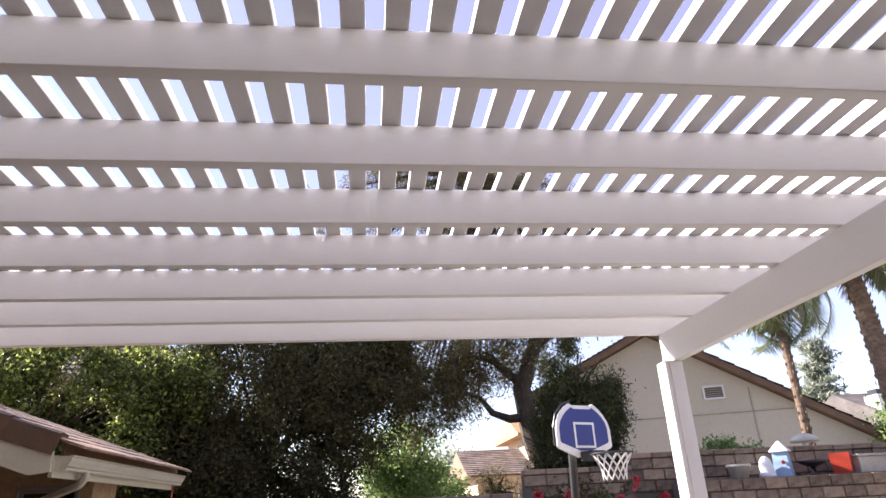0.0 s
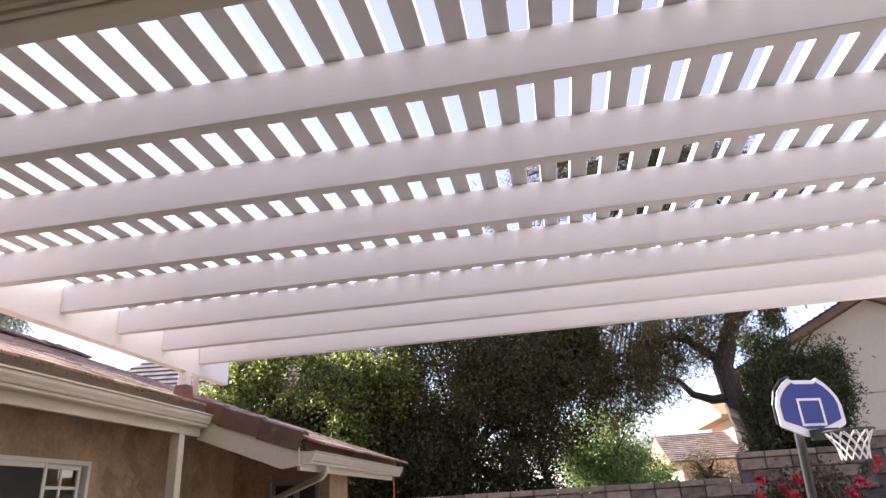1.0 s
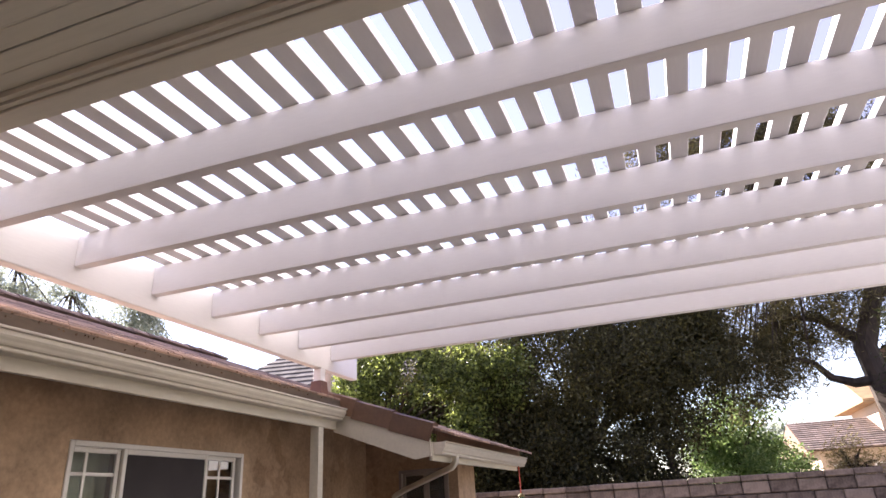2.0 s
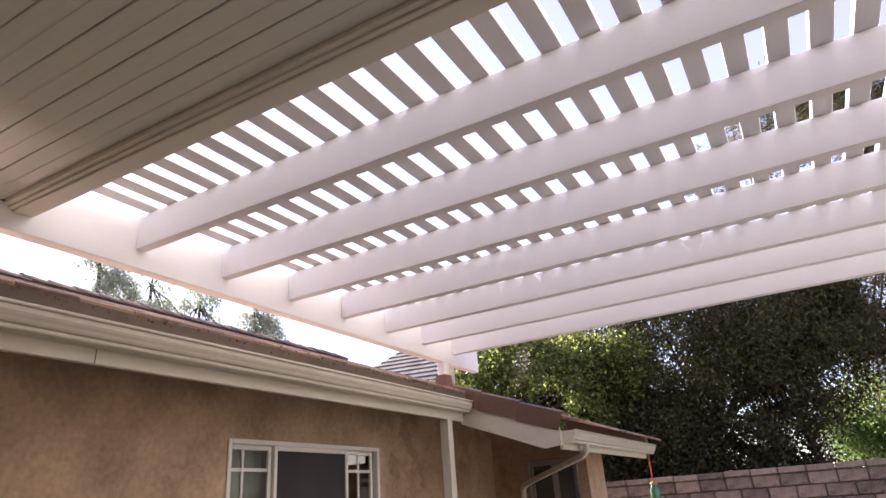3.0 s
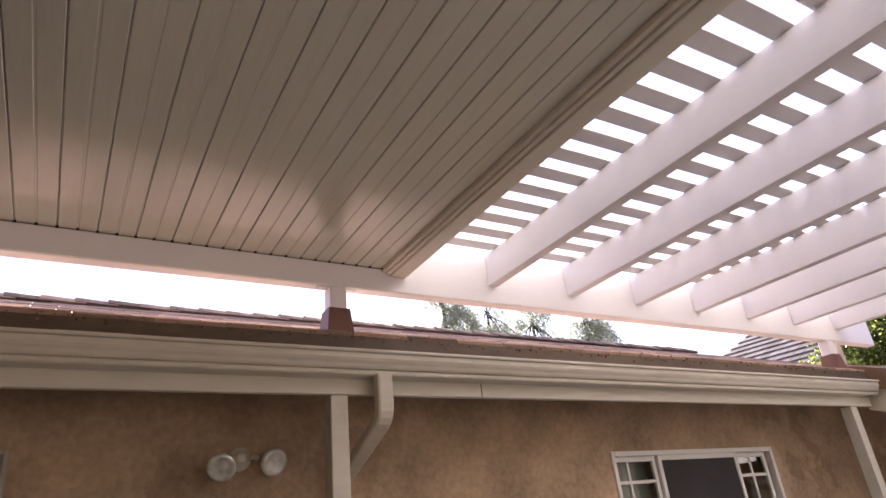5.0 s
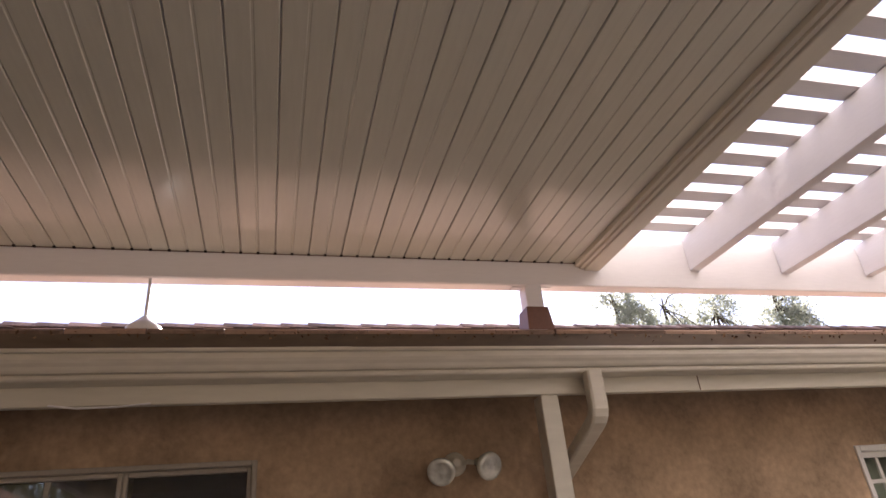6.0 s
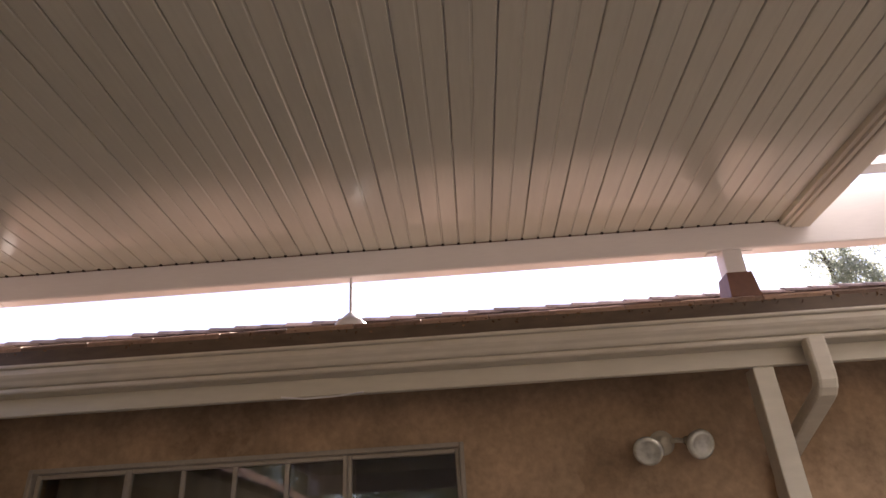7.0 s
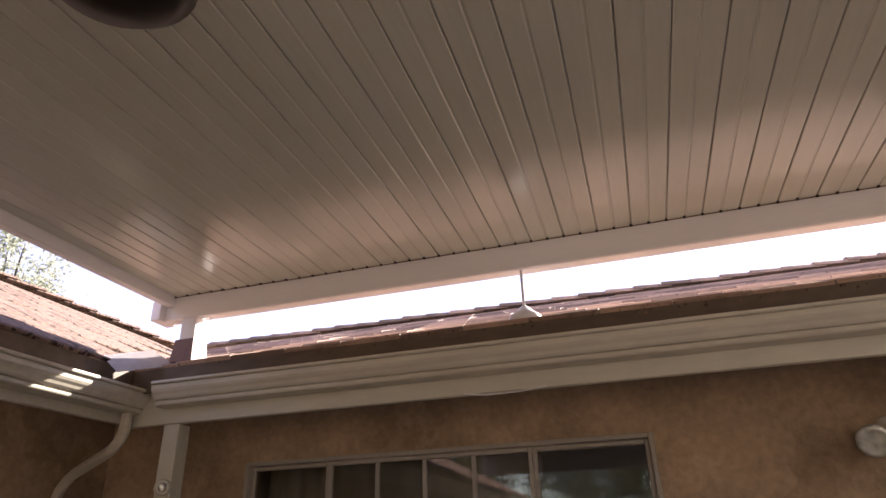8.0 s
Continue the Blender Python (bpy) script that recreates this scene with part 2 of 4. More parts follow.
def extrude(bm, pts, place0, place1):
    """A closed profile of (u, v) points swept straight from one placing to another."""
    a = [bm.verts.new(place0(u, v)) for u, v in pts]
    b = [bm.verts.new(place1(u, v)) for u, v in pts]
    n = len(pts)
    for i in range(n):
        bm.faces.new((a[i], a[(i + 1) % n], b[(i + 1) % n], b[i]))
    bm.faces.new(a[::-1])
    bm.faces.new(b)
    bmesh.ops.recalc_face_normals(bm, faces=bm.faces)
    return bm


def tube(bm, pts, radii, sides=8, flat=1.0):
    """A tapered round limb along points."""
    rings = []
    for i, p in enumerate(pts):
        p = Vector(p)
        d = (Vector(pts[min(i + 1, len(pts) - 1)]) - Vector(pts[max(i - 1, 0)])).normalized()
        u = d.cross(Vector((0.3, 0.9, 0.2))).normalized()
        w = d.cross(u)
        r = radii[i] if isinstance(radii, (list, tuple)) else radii
        rings.append([bm.verts.new(p + (u * math.cos(k * math.tau / sides) + w * flat * math.sin(k * math.tau / sides)) * r) for k in range(sides)])
    for a, b in zip(rings, rings[1:]):
        for k in range(sides):
            bm.faces.new((a[k], a[(k + 1) % sides], b[(k + 1) % sides], b[k]))
    bm.faces.new(rings[0][::-1])
    bm.faces.new(rings[-1])
    bmesh.ops.recalc_face_normals(bm, faces=bm.faces)
    return bm


def lathe(bm, c, prof, sides=20, axis=None):
    """A turned form: prof is (radius, height) from bottom to top round c, along axis."""
    m = Matrix.Translation(c) @ (Vector(axis).to_track_quat('Z', 'Y').to_matrix().to_4x4() if axis else Matrix())
    rings = [[bm.verts.new(m @ Vector((r * math.cos(k * math.tau / sides), r * math.sin(k * math.tau / sides), h))) for k in range(sides)] for r, h in prof]
    for a, b in zip(rings, rings[1:]):
        for k in range(sides):
            bm.faces.new((a[k], a[(k + 1) % sides], b[(k + 1) % sides], b[k]))
    bm.faces.new(rings[0][::-1])
    bm.faces.new(rings[-1])
    return bm


def leaf_mesh(name, centres, length, width, material, rng, droop=0.0):
    """Many small folded leaves, one island each."""
    n = len(centres)
    d = rng.normal(size=(n, 3))
    d[:, 2] -= droop
    d /= np.linalg.norm(d, axis=1)[:, None]
    w = np.cross(d, rng.normal(size=(n, 3)))
    w /= np.linalg.norm(w, axis=1)[:, None]
    up = np.cross(d, w)
    s = rng.uniform(0.65, 1.35, (n, 1))
    L, W = length * s, width * s
    a = centres - d * L / 2
    v = np.stack([a, a + d * L * 0.45 + w * W / 2 + up * W * 0.18, a + d * L, a + d * L * 0.45 - w * W / 2 + up * W * 0.18], 1).reshape(-1, 3)
    me = bpy.data.meshes.new(name)
    me.from_pydata(v.tolist(), [], np.arange(4 * n).reshape(-1, 4).tolist())
    me.materials.append(material)
    return me


def crown_points(rng, blobs, clumps, per, spread, gap=-0.16):
    """Leaf places in clumps spread through ellipsoids (centre, radii), denser towards the outside."""
    out = []
    vol = np.array([b[1][0] * b[1][1] * b[1][2] for b in blobs]) ** 0.7
    for k in rng.choice(len(blobs), clumps, p=vol / vol.sum()):
        c, r = np.array(blobs[k][0]), np.array(blobs[k][1])
        u = rng.normal(size=3)
        u /= np.linalg.norm(u)
        cc = c + u * r * rng.uniform(0.25, 1.0) ** 0.6
        if noise.noise(Vector(cc) * 0.85) + 0.7 * noise.noise(Vector(cc) * 2.3 + Vector((7, 3, 1))) < gap:
            continue
        out.append(cc + rng.normal(size=(per, 3)) * spread * rng.uniform(0.6, 1.3))
    return np.concatenate(out)


def tree(name, base, label, limbs, blobs, clumps, per, spread, leaf, leaf_l, leaf_w, seed, bark=M_BARK, category="tree", droop=0.3, sides=8, gap=-0.16):
    """A tree: trunk with limbs, and a crown of many small leaves."""
    rng = np.random.default_rng(seed)
    t = thing(name, base, label, category, {"street_tree": "grey-green trees over the roofs", "distant_tree": "hazy distant trees", "yard_tree": "trees behind the yard wall"}.get(name, ""))
    bm = bmesh.new()
    for pts, radii in limbs:
        tube(bm, pts, radii, sides)
    for c, r in blobs:
        for _ in range(5):
            e = Vector(c) + Vector((rng.uniform(-.7, .7) * r[0], rng.uniform(-.7, .7) * r[1], rng.uniform(-.3, .7) * r[2]))
            s = Vector(limbs[0][0][-1])
            mid = s.lerp(e, 0.5) + Vector((0, 0, 0.15 * r[2]))
            tube(bm, [s, mid, e], [0.05, 0.03, 0.012], 5)
    part("trunk", bm, bark, t)
    me = leaf_mesh("crown", crown_points(rng, blobs, clumps, per, spread, gap) - np.array(base), leaf_l, leaf_w, leaf, rng, droop)
    ob = new("crown", me)
    ob.parent = t
    return t


# ---- ground ----
bm = bmesh.new()
bmesh.ops.create_grid(bm, x_segments=40, y_segments=40, size=900)
for v in bm.verts:
    v.co.z = -0.02
solid("ground", bm, M_EARTH, "bare dry earth yard reaching to the horizon", "ground", kind="structure", base=(0, 0, -0.02))
solid("patio_slab", boxed(-0.56, 15.5, -14, 9.3, -0.1, 0.03, bev=0.01), M_CONC, "pale broom-finished concrete patio slab", "pavement", kind="structure")

# ---- house: walls with openings ----
XW = -0.565     # face of the long wall
WT = 0.16
Z_TOP = 2.62
W2 = (-3.87, -1.655, 1.00, 2.155)   # wide window
W1 = (1.87, 3.70, 0.95, 2.068)     # sliding window
YC = 6.2      # where the wall turns outwards
YS = -4.84     # face of the side wing


def wall_x(name, x, y0, y1, holes, label):
    """A wall along y with rectangular openings right through it."""
    bm = bmesh.new()
    y = y0
    for h0, h1, z0, z1 in holes:
        box(bm, x - WT, x, y, h0, 0, Z_TOP)
        box(bm, x - WT, x, h0, h1, 0, z0)
        box(bm, x - WT, x, h0, h1, z1, Z_TOP)
        y = h1
    box(bm, x - WT, x, y, y1, 0, Z_TOP)
    bmesh.ops.remove_doubles(bm, verts=bm.verts, dist=0.0005)
    return solid(name, bm, M_STUCCO, label, "wall", kind="structure")


wall_x("wall_east", XW, YS - 0.3, YC + 0.1, [W2, W1], "tan textured stucco house wall in the shade of the patio cover")
W3 = (-0.12, 0.52, 0.95, 1.96)
bm = bmesh.new()
box(bm, XW, W3[0], YC, YC + WT, 0, 2.5)
box(bm, W3[1], 0.64, YC, YC + WT, 0, 2.2)
box(bm, W3[0], W3[1], YC, YC + WT, 0, W3[2])
box(bm, W3[0], W3[1], YC, YC + WT, W3[3], 2.25)
solid("wall_return", bm, M_STUCCO, "short tan stucco wall beside a narrow window", "wall", kind="structure")
solid("wall_bay", boxed(0.64 - WT, 0.64, YC + WT, 6.7, 0, 2.15), M_STUCCO, "tan stucco wall of the projecting end of the house", "wall", kind="structure")
# far length out to x=12 is unseen, added to hold back sky light
bm = boxed(XW, 12.0, YS - WT, YS, 0, 2.5)
solid("wall_wing", bm, M_STUCCO, "tan stucco wall of the side wing, run on unseen to block sky light", "wall", kind="structure")
solid("wall_west", boxed(-8.4, -8.2, -12, 6.7, 0, 2.4), M_STUCCO, "plain stucco back wall of the house", "wall", kind="structure")
solid("wall_north", boxed(-8.2, 0.64, 6.7, 6.86, 0, 2.2), M_STUCCO, "plain stucco end wall of the house", "wall", kind="structure")
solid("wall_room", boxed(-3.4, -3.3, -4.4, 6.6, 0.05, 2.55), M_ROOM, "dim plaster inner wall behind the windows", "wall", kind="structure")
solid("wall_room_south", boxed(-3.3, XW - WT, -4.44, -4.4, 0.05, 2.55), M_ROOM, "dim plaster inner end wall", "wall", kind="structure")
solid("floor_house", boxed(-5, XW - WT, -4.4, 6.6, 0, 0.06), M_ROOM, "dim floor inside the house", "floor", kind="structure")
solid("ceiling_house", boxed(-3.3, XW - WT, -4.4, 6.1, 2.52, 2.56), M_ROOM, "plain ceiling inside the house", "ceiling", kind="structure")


def window(name, hole, panels, label, axis='y', at=XW, fr=M_FRAME, fw=0.035, sw=0.035):
    """A window in the opening: frame, sashes, panes and bars. panels: (from, to, upright bars, level bars, 'glass' or 'screen', set forward)."""
    y0, y1, z0, z1 = hole
    t = thing(name, (at - 0.05, (y0 + y1) / 2, z0) if axis == 'y' else ((y0 + y1) / 2, at + 0.05, z0), label, "window", kind="structure")

    def slab(a0, a1, c0, c1, d0, d1, bev=0.004):
        if axis == 'y':
            return boxed(at + d0, at + d1, a0, a1, c0, c1, bev=bev)
        return boxed(a0, a1, at - d1, at - d0, c0, c1, bev=bev)
    for a0, a1, c0, c1 in ((y0, y0 + fw, z0, z1), (y1 - fw, y1, z0, z1), (y0 + fw, y1 - fw, z1 - fw, z1), (y0 + fw, y1 - fw, z0, z0 + fw)):
        part("frame_bar", slab(a0, a1, c0, c1, -0.09, 0.012), fr, t)
    for p0, p1, ups, levels, fill, fwd in panels:
        s = part("sash", slab(p0, p0 + sw, z0 + fw, z1 - fw, -0.06 + fwd, -0.03 + fwd), fr, t)
        part("sash_stile", slab(p1 - sw, p1, z0 + fw, z1 - fw, -0.06 + fwd, -0.03 + fwd), fr, t)
        part("sash_rail", slab(p0 + sw, p1 - sw, z1 - fw - sw, z1 - fw, -0.06 + fwd, -0.03 + fwd), fr, t)
        part("sash_rail", slab(p0 + sw, p1 - sw, z0 + fw, z0 + fw + sw, -0.06 + fwd, -0.03 + fwd), fr, t)
        for u in ups:
            part("glazing_bar", slab(u - 0.012, u + 0.012, z0 + fw + sw, z1 - fw - sw, -0.053 + fwd, -0.033 + fwd, 0.003), fr, t)
        for q in levels:
            part("glazing_bar", slab(p0 + sw, p1 - sw, q - 0.012, q + 0.012, -0.052 + fwd, -0.034 + fwd, 0.003), fr, t)
        ob = part("pane" if fill == 'glass' else "insect_screen", slab(p0 + sw * .8, p1 - sw * .8, z0 + fw + sw * .8, z1 - fw - sw * .8, -0.047 + fwd, -0.041 + fwd, 0), M_GLASS if fill == 'glass' else M_SCREEN, s)
        if fill == 'glass':
            ob.visible_shadow = False
    return t


window("window_1", W2, [(-3.846, -3.365, [], [], 'glass', 0), (-3.365, -2.245, [-3.08, -2.815, -2.549], [], 'glass', 0.012), (-2.245, -1.679, [], [], 'glass', 0)],
       "wide aluminium window with upright glazing bars and dark glass", fr=M_FRAME2, fw=0.024, sw=0.022)
window("window_2", W1, [(1.905, 2.335, [2.05], [1.86], 'glass', 0), (2.335, 3.24, [], [], 'screen', 0.03), (3.24, 3.64, [3.43], [1.86], 'glass', 0)],
       "cream sliding window with a dark insect screen and crossed glazing bars")
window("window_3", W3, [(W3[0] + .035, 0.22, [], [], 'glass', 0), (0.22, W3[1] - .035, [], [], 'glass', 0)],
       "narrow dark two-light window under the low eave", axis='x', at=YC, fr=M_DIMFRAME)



def drape(y0, y1, material, label):
    """A hanging cloth in soft pleats, added behind a window to lighten its pane."""
    bm = bmesh.new()
    n = int((y1 - y0) * 75)
    cols = []
    for i in range(n + 1):
        d = 0.007 * math.sin(i * math.tau / 8.0) + 0.006 * math.sin(i * 0.37)
        cols.append([bm.verts.new((XW - 0.20 + d + w, y0 + (y1 - y0) * i / n, z)) for w, z in ((0, 0.4), (0, 2.3), (-0.006, 2.3), (-0.006, 0.4))])
    for a, b in zip(cols, cols[1:]):
        for k in range(4):
            bm.faces.new((a[k], a[(k + 1) % 4], b[(k + 1) % 4], b[k]))
    bm.faces.new(cols[0])
    bm.faces.new(cols[-1][::-1])
    return solid("drape", bm, material, label, "curtain", smooth=True)


# added to lift the tone of the wide window's dark glass
drape(-3.83, -2.23, M_DRAPE, "brown pleated drape added behind the wide window to lighten its glass")
# pale cloth stands in for the reflection in the left pane
drape(1.80, 2.40, M_SAGE, "pale sage cloth added for the reflection in the sliding window")
# dark panel added to hide the sunlit room behind the narrow window
solid("window_dark_panel", boxed(-0.11, 0.51, YC + 0.11, YC + 0.122, 0.92, 1.98), M_SCREEN, "dark panel added behind the narrow window to keep its glass dark", "blind", kind="structure")

# ---- house: roof ----
SLOPE = 0.373
NX, NZ = 0.08, 2.578           # nose of the lowest tiles
RX = -4.2                      # ridge
NX2 = 1.06                     # nose of the lower eave
Y_RAKE, Y_END = 4.40, 7.75
WNY, WNZ, WSL, WRY = -4.15, 2.578, 0.50, -6.8   # side wing: nose, slope, ridge


def roof_z(x):
    return NZ + SLOPE * (NX - x)


def wing_z(y):
    return WNZ + WSL * (WNY - y)


def valley_y(x):
    return WNY - (roof_z(x) - WNZ) / WSL


TA = math.atan(SLOPE)
TW, TL, TT, TE = 0.30, 0.40, 0.022, 0.31


def tile_mesh(name, material):
    """A flat interlocking tile, its butt edge rounded; x runs up the slope, y across."""
    bm = bmesh.new()
    extrude(bm, [(0, -TT), (0, -0.008), (0.012, 0), (TL, 0), (TL, -TT)], lambda u, v: Vector((u, 0.003, v)), lambda u, v: Vector((u, TW - 0.003, v)))
    return to_mesh(name, bm, material)


ROOF = thing("roof_main", (-1.2, 1.0, NZ), "brown flat concrete tile roof with a low pitch", "roof", kind="structure")
bm = bmesh.new()     # boarding under the tiles
for x0, x1, y0, y1 in ((RX, NX - 0.02, YS - .8, Y_END), (NX - 0.02, NX2 - 0.02, Y_RAKE + 0.03, Y_END)):
    vs = []
    for dz in (-0.034, -0.06):
        vs += [bm.verts.new((x, y, roof_z(x) + dz)) for x, y in ((x0, y0), (x1, y0), (x1, y1), (x0, y1))]
    for f in ((0, 1, 2, 3), (7, 6, 5, 4), (0, 4, 5, 1), (1, 5, 6, 2), (2, 6, 7, 3), (3, 7, 4, 0)):
        bm.faces.new([vs[i] for i in f])
vs = [bm.verts.new(c) for c in ((RX, YS - 2.6, roof_z(RX) - .06), (RX, Y_END, roof_z(RX) - .06), (-8.6, Y_END, 2.4), (-8.6, YS - 2.6, 2.4))]
bm.faces.new(vs)
part("boarding", bm, M_WOODTRIM, ROOF, "dark roof boarding under the tiles")
part("eave_closure", boxed(0.058, 0.074, -4.20, 4.36, 2.44, 2.564, bev=0.002), M_EAVE, ROOF, "brown painted strip under the lowest tiles")
part("eave_closure", boxed(1.038, 1.054, 4.44, Y_END - 0.02, 2.05, 2.198, bev=0.002), M_RAKE, ROOF, "brown painted strip under the lowest tiles")

# ---- fascias, eave posts, gutters ----
solid("fascia_main", boxed(-0.012, 0.022, -4.24, 4.365, 2.285, 2.468, bev=0.004), M_TRIM, "cream painted fascia board under the gutter", "fascia", kind="structure")
FS = solid("fascia_joint", boxed(0.018, 0.0255, 0.450, 0.454, 2.287, 2.36), M_WOODTRIM, "thin dark joint between two fascia boards", "joint", kind="structure")
bm = bmesh.new()
extrude(bm, [(-0.012, 2.265), (-0.012, 2.468), (0.08, 2.468), (1.0, 2.125), (1.0, 1.965), (0.84, 1.945)], lambda u, v: Vector((u, 4.367, v)), lambda u, v: Vector((u, 4.40, v)))
solid("barge_board", bm, M_TRIM, "cream barge board sloping down to the low eave", "board", kind="structure")
solid("fascia_low", boxed(0.975, 1.01, 4.402, 7.7, 1.925, 2.09, bev=0.004), M_TRIM, "cream fascia board of the lower eave", "fascia", kind="structure")
solid("fascia_wing", boxed(0.024, 12.3, -4.242, -4.208, 2.30, 2.45, bev=0.004), M_TRIM, "shaded cream fascia board of the side wing", "fascia", kind="structure")

GUT = [(0, 0), (0.074, 0), (0.083, 0.004), (0.086, 0.010), (0.086, 0.019), (0.075, 0.0225), (0.075, 0.0265), (0.092, 0.029), (0.099, 0.038), (0.105, 0.050), (0.114, 0.062), (0.120, 0.074),
       (0.120, 0.094), (0.114, 0.0955), (0.114, 0.099), (0.130, 0.100), (0.133, 0.106), (0.130, 0.115), (0.108, 0.115), (0.108, 0.08), (0.098, 0.062), (0.068, 0.036), (0.064, 0.01), (0.006, 0.01), (0.006, 0.115), (0, 0.115)]


def gutter(name, x, y0, y1, z, label, along='y'):
    """A K-style gutter fixed to a fascia; its back lies at x."""
    mid = (x, (y0 + y1) / 2, z) if along == 'y' else ((y0 + y1) / 2, x, z)
    t = thing(name, mid, label, "gutter", "gutters of the house")
    bm = bmesh.new()
    if along == 'y':
        extrude(bm, GUT, lambda u, v: Vector((x + u, y0, z + v)), lambda u, v: Vector((x + u, y1, z + v)))
    else:
        extrude(bm, GUT, lambda u, v: Vector((y0, x + u, z + v)), lambda u, v: Vector((y1, x + u, z + v)))
    part("trough", bm, M_GUT, t)
    cap = [(0, 0), (0.08, 0), (0.088, 0.03), (0.12, 0.075), (0.12, 0.11), (0, 0.11)]
    for e, s in ((y0, -1), (y1, 1)):
        bm = bmesh.new()
        a, b = (e - 0.004, e) if s < 0 else (e, e + 0.004)
        if along == 'y':
            extrude(bm, cap, lambda u, v: Vector((x + u, a, z + v)), lambda u, v: Vector((x + u, b, z + v)))
        else:
            extrude(bm, cap, lambda u, v: Vector((a, x + u, z + v)), lambda u, v: Vector((b, x + u, z + v)))
        part("end_cap", bm, M_GUT, t)
    return t


G1 = gutter("gutter", 0.024, -3.98, 4.345, 2.36, "off-white metal gutter along the main eave")
part("joint_sleeve", boxed(0.1525, 0.156, -1.55, -1.28, 2.46, 2.476, bev=0.001), M_GUT, G1, "worn pale joint sleeve")
G2 = gutter("gutter", 1.012, 4.42, 7.80, 1.975, "off-white metal gutter along the lower eave")
G3 = gutter("gutter", -4.206, 0.03, 12.2, 2.345, "grey-looking shaded metal gutter of the side wing", along='x')


def pipe(name, pts, w, d, label, clips=()):
    """A rectangular downspout along points, with its elbows as parts."""
    t = thing(name, pts[-1], label, "downspout", "downspouts of the house")
    path = [Vector(pts[0])]
    for p0, p1, p2 in zip(pts, pts[1:], pts[2:]):
        p0, p1, p2 = Vector(p0), Vector(p1), Vector(p2)
        c = min(0.06, (p1 - p0).length * .45, (p2 - p1).length * .45)
        e0, e1 = p1 + (p0 - p1).normalized() * c, p1 + (p2 - p1).normalized() * c
        path += [e0 * (1 - u) ** 2 + p1 * 2 * u * (1 - u) + e1 * u * u for u in (0, .25, .5, .75, 1)]
    path.append(Vector(pts[-1]))
    r = 0.014
    prof = [(-w + r, -d), (w - r, -d), (w - r * .3, -d + r * .3), (w, -d + r), (w, d - r), (w - r * .3, d - r * .3), (w - r, d), (-w + r, d), (-w + r * .3, d - r * .3), (-w, d - r), (-w, -d + r), (-w + r * .3, -d + r * .3)]
    cut = len(path) - 2
    for lo, hi, name_ in ((0, cut, "elbow"), (cut, cut + 1, "pipe")):
        bm = bmesh.new()
        rings = []
        for i in range(lo, hi + 1):
            q = (path[min(i + 1, len(path) - 1)] - path[max(i - 1, 0)]).normalized()
            up = Vector((0, 1, 0)) if abs(q.y) < 0.9 else Vector((1, 0, 0))
            u = (up - q * up.dot(q)).normalized()
            sd = q.cross(u)
            g = 1.0 if name_ == "elbow" else 0.97
            rings.append([bm.verts.new(path[i] + u * x * g + sd * y * g) for x, y in prof])
        for r0, r1 in zip(rings, rings[1:]):
            for k in range(len(prof)):
                bm.faces.new((r0[k], r0[(k + 1) % len(prof)], r1[(k + 1) % len(prof)], r1[k]))
        bm.faces.new(rings[0])
        bm.faces.new(list(reversed(rings[-1])))
        bmesh.ops.recalc_face_normals(bm, faces=bm.faces)
        part(name_, bm, M_GUT, t)
    return t


pipe("downspout", [(0.10, -0.165, 2.365), (0.10, -0.165, 2.165), (-0.46, -0.162, 1.955), (-0.515, -0.162, 1.86), (-0.515, -0.162, 0.05)], 0.042, 0.03, "off-white rectangular downspout elbowing back to the stucco wall")
pipe("downspout", [(1.08, 4.85, 1.98), (1.08, 4.85, 1.93), (1.02, 4.90, 1.88), (0.0, 6.08, 1.73), (-0.17, 6.14, 1.67), (-0.17, 6.14, 0.05)], 0.034, 0.028, "cream downspout slanting from the low gutter to the wall")
pipe("downspout", [(0.08, -4.16, 2.35), (0.08, -4.16, 2.24), (0.05, -4.24, 2.18), (-0.17, -4.70, 2.10), (-0.20, -4.80, 2.02), (-0.20, -4.80, 0.05)], 0.026, 0.022, "shaded cream downspout of the side wing")
for y0, x0, w in ((-0.402, -0.07, 0.088), (4.03, -0.07, 0.09), (-3.98, -0.07, 0.09)):
    bm = boxed(x0, x0 + w, y0, y0 + w, 0.03, 2.284, bev=0.004)
    solid("eave_post", bm, M_TRIM, "square cream wooden post under the eave", "post", "eave posts")

# ---- patio cover ----
PC = thing("patio_cover", (3.1, 0, 0.03), "white aluminium patio cover, half open lattice and half solid panels", "patio cover")
FALL = 0.001
RB = 2.95       # underside of rafters at the house
PITCH = 0.61


def shear(bm):
    for v in bm.verts:
        v.co.z -= FALL * v.co.x
    return bm


rng = random.Random(4)
part("house_beam", boxed(-0.08, -0.002, -4.12, 4.86, 2.85, 3.155, bev=0.006), M_ALUY, PC)
part("front_beam", boxed(6.185, 6.265, -4.15, 4.30, 2.66, 2.943, bev=0.006), M_ALUY, PC)
bm = bmesh.new()
extrude(bm, [(0, 0.006), (6.62, 0.006), (6.80, 0.11), (6.80, 0.208), (0, 0.208)], lambda u, v: Vector((u, 0, v)), lambda u, v: Vector((u, 0.062, v)))
es = [e for e in bm.edges]
bmesh.ops.bevel(bm, geom=es, offset=0.003, segments=1, affect='EDGES', profile=0.5)
shear(bm)
RAFTER = to_mesh("rafter", bm, M_ALU)
for k in range(1, 8):
    piece("rafter", RAFTER, PC, Matrix.Translation((0, PITCH * k, RB)))
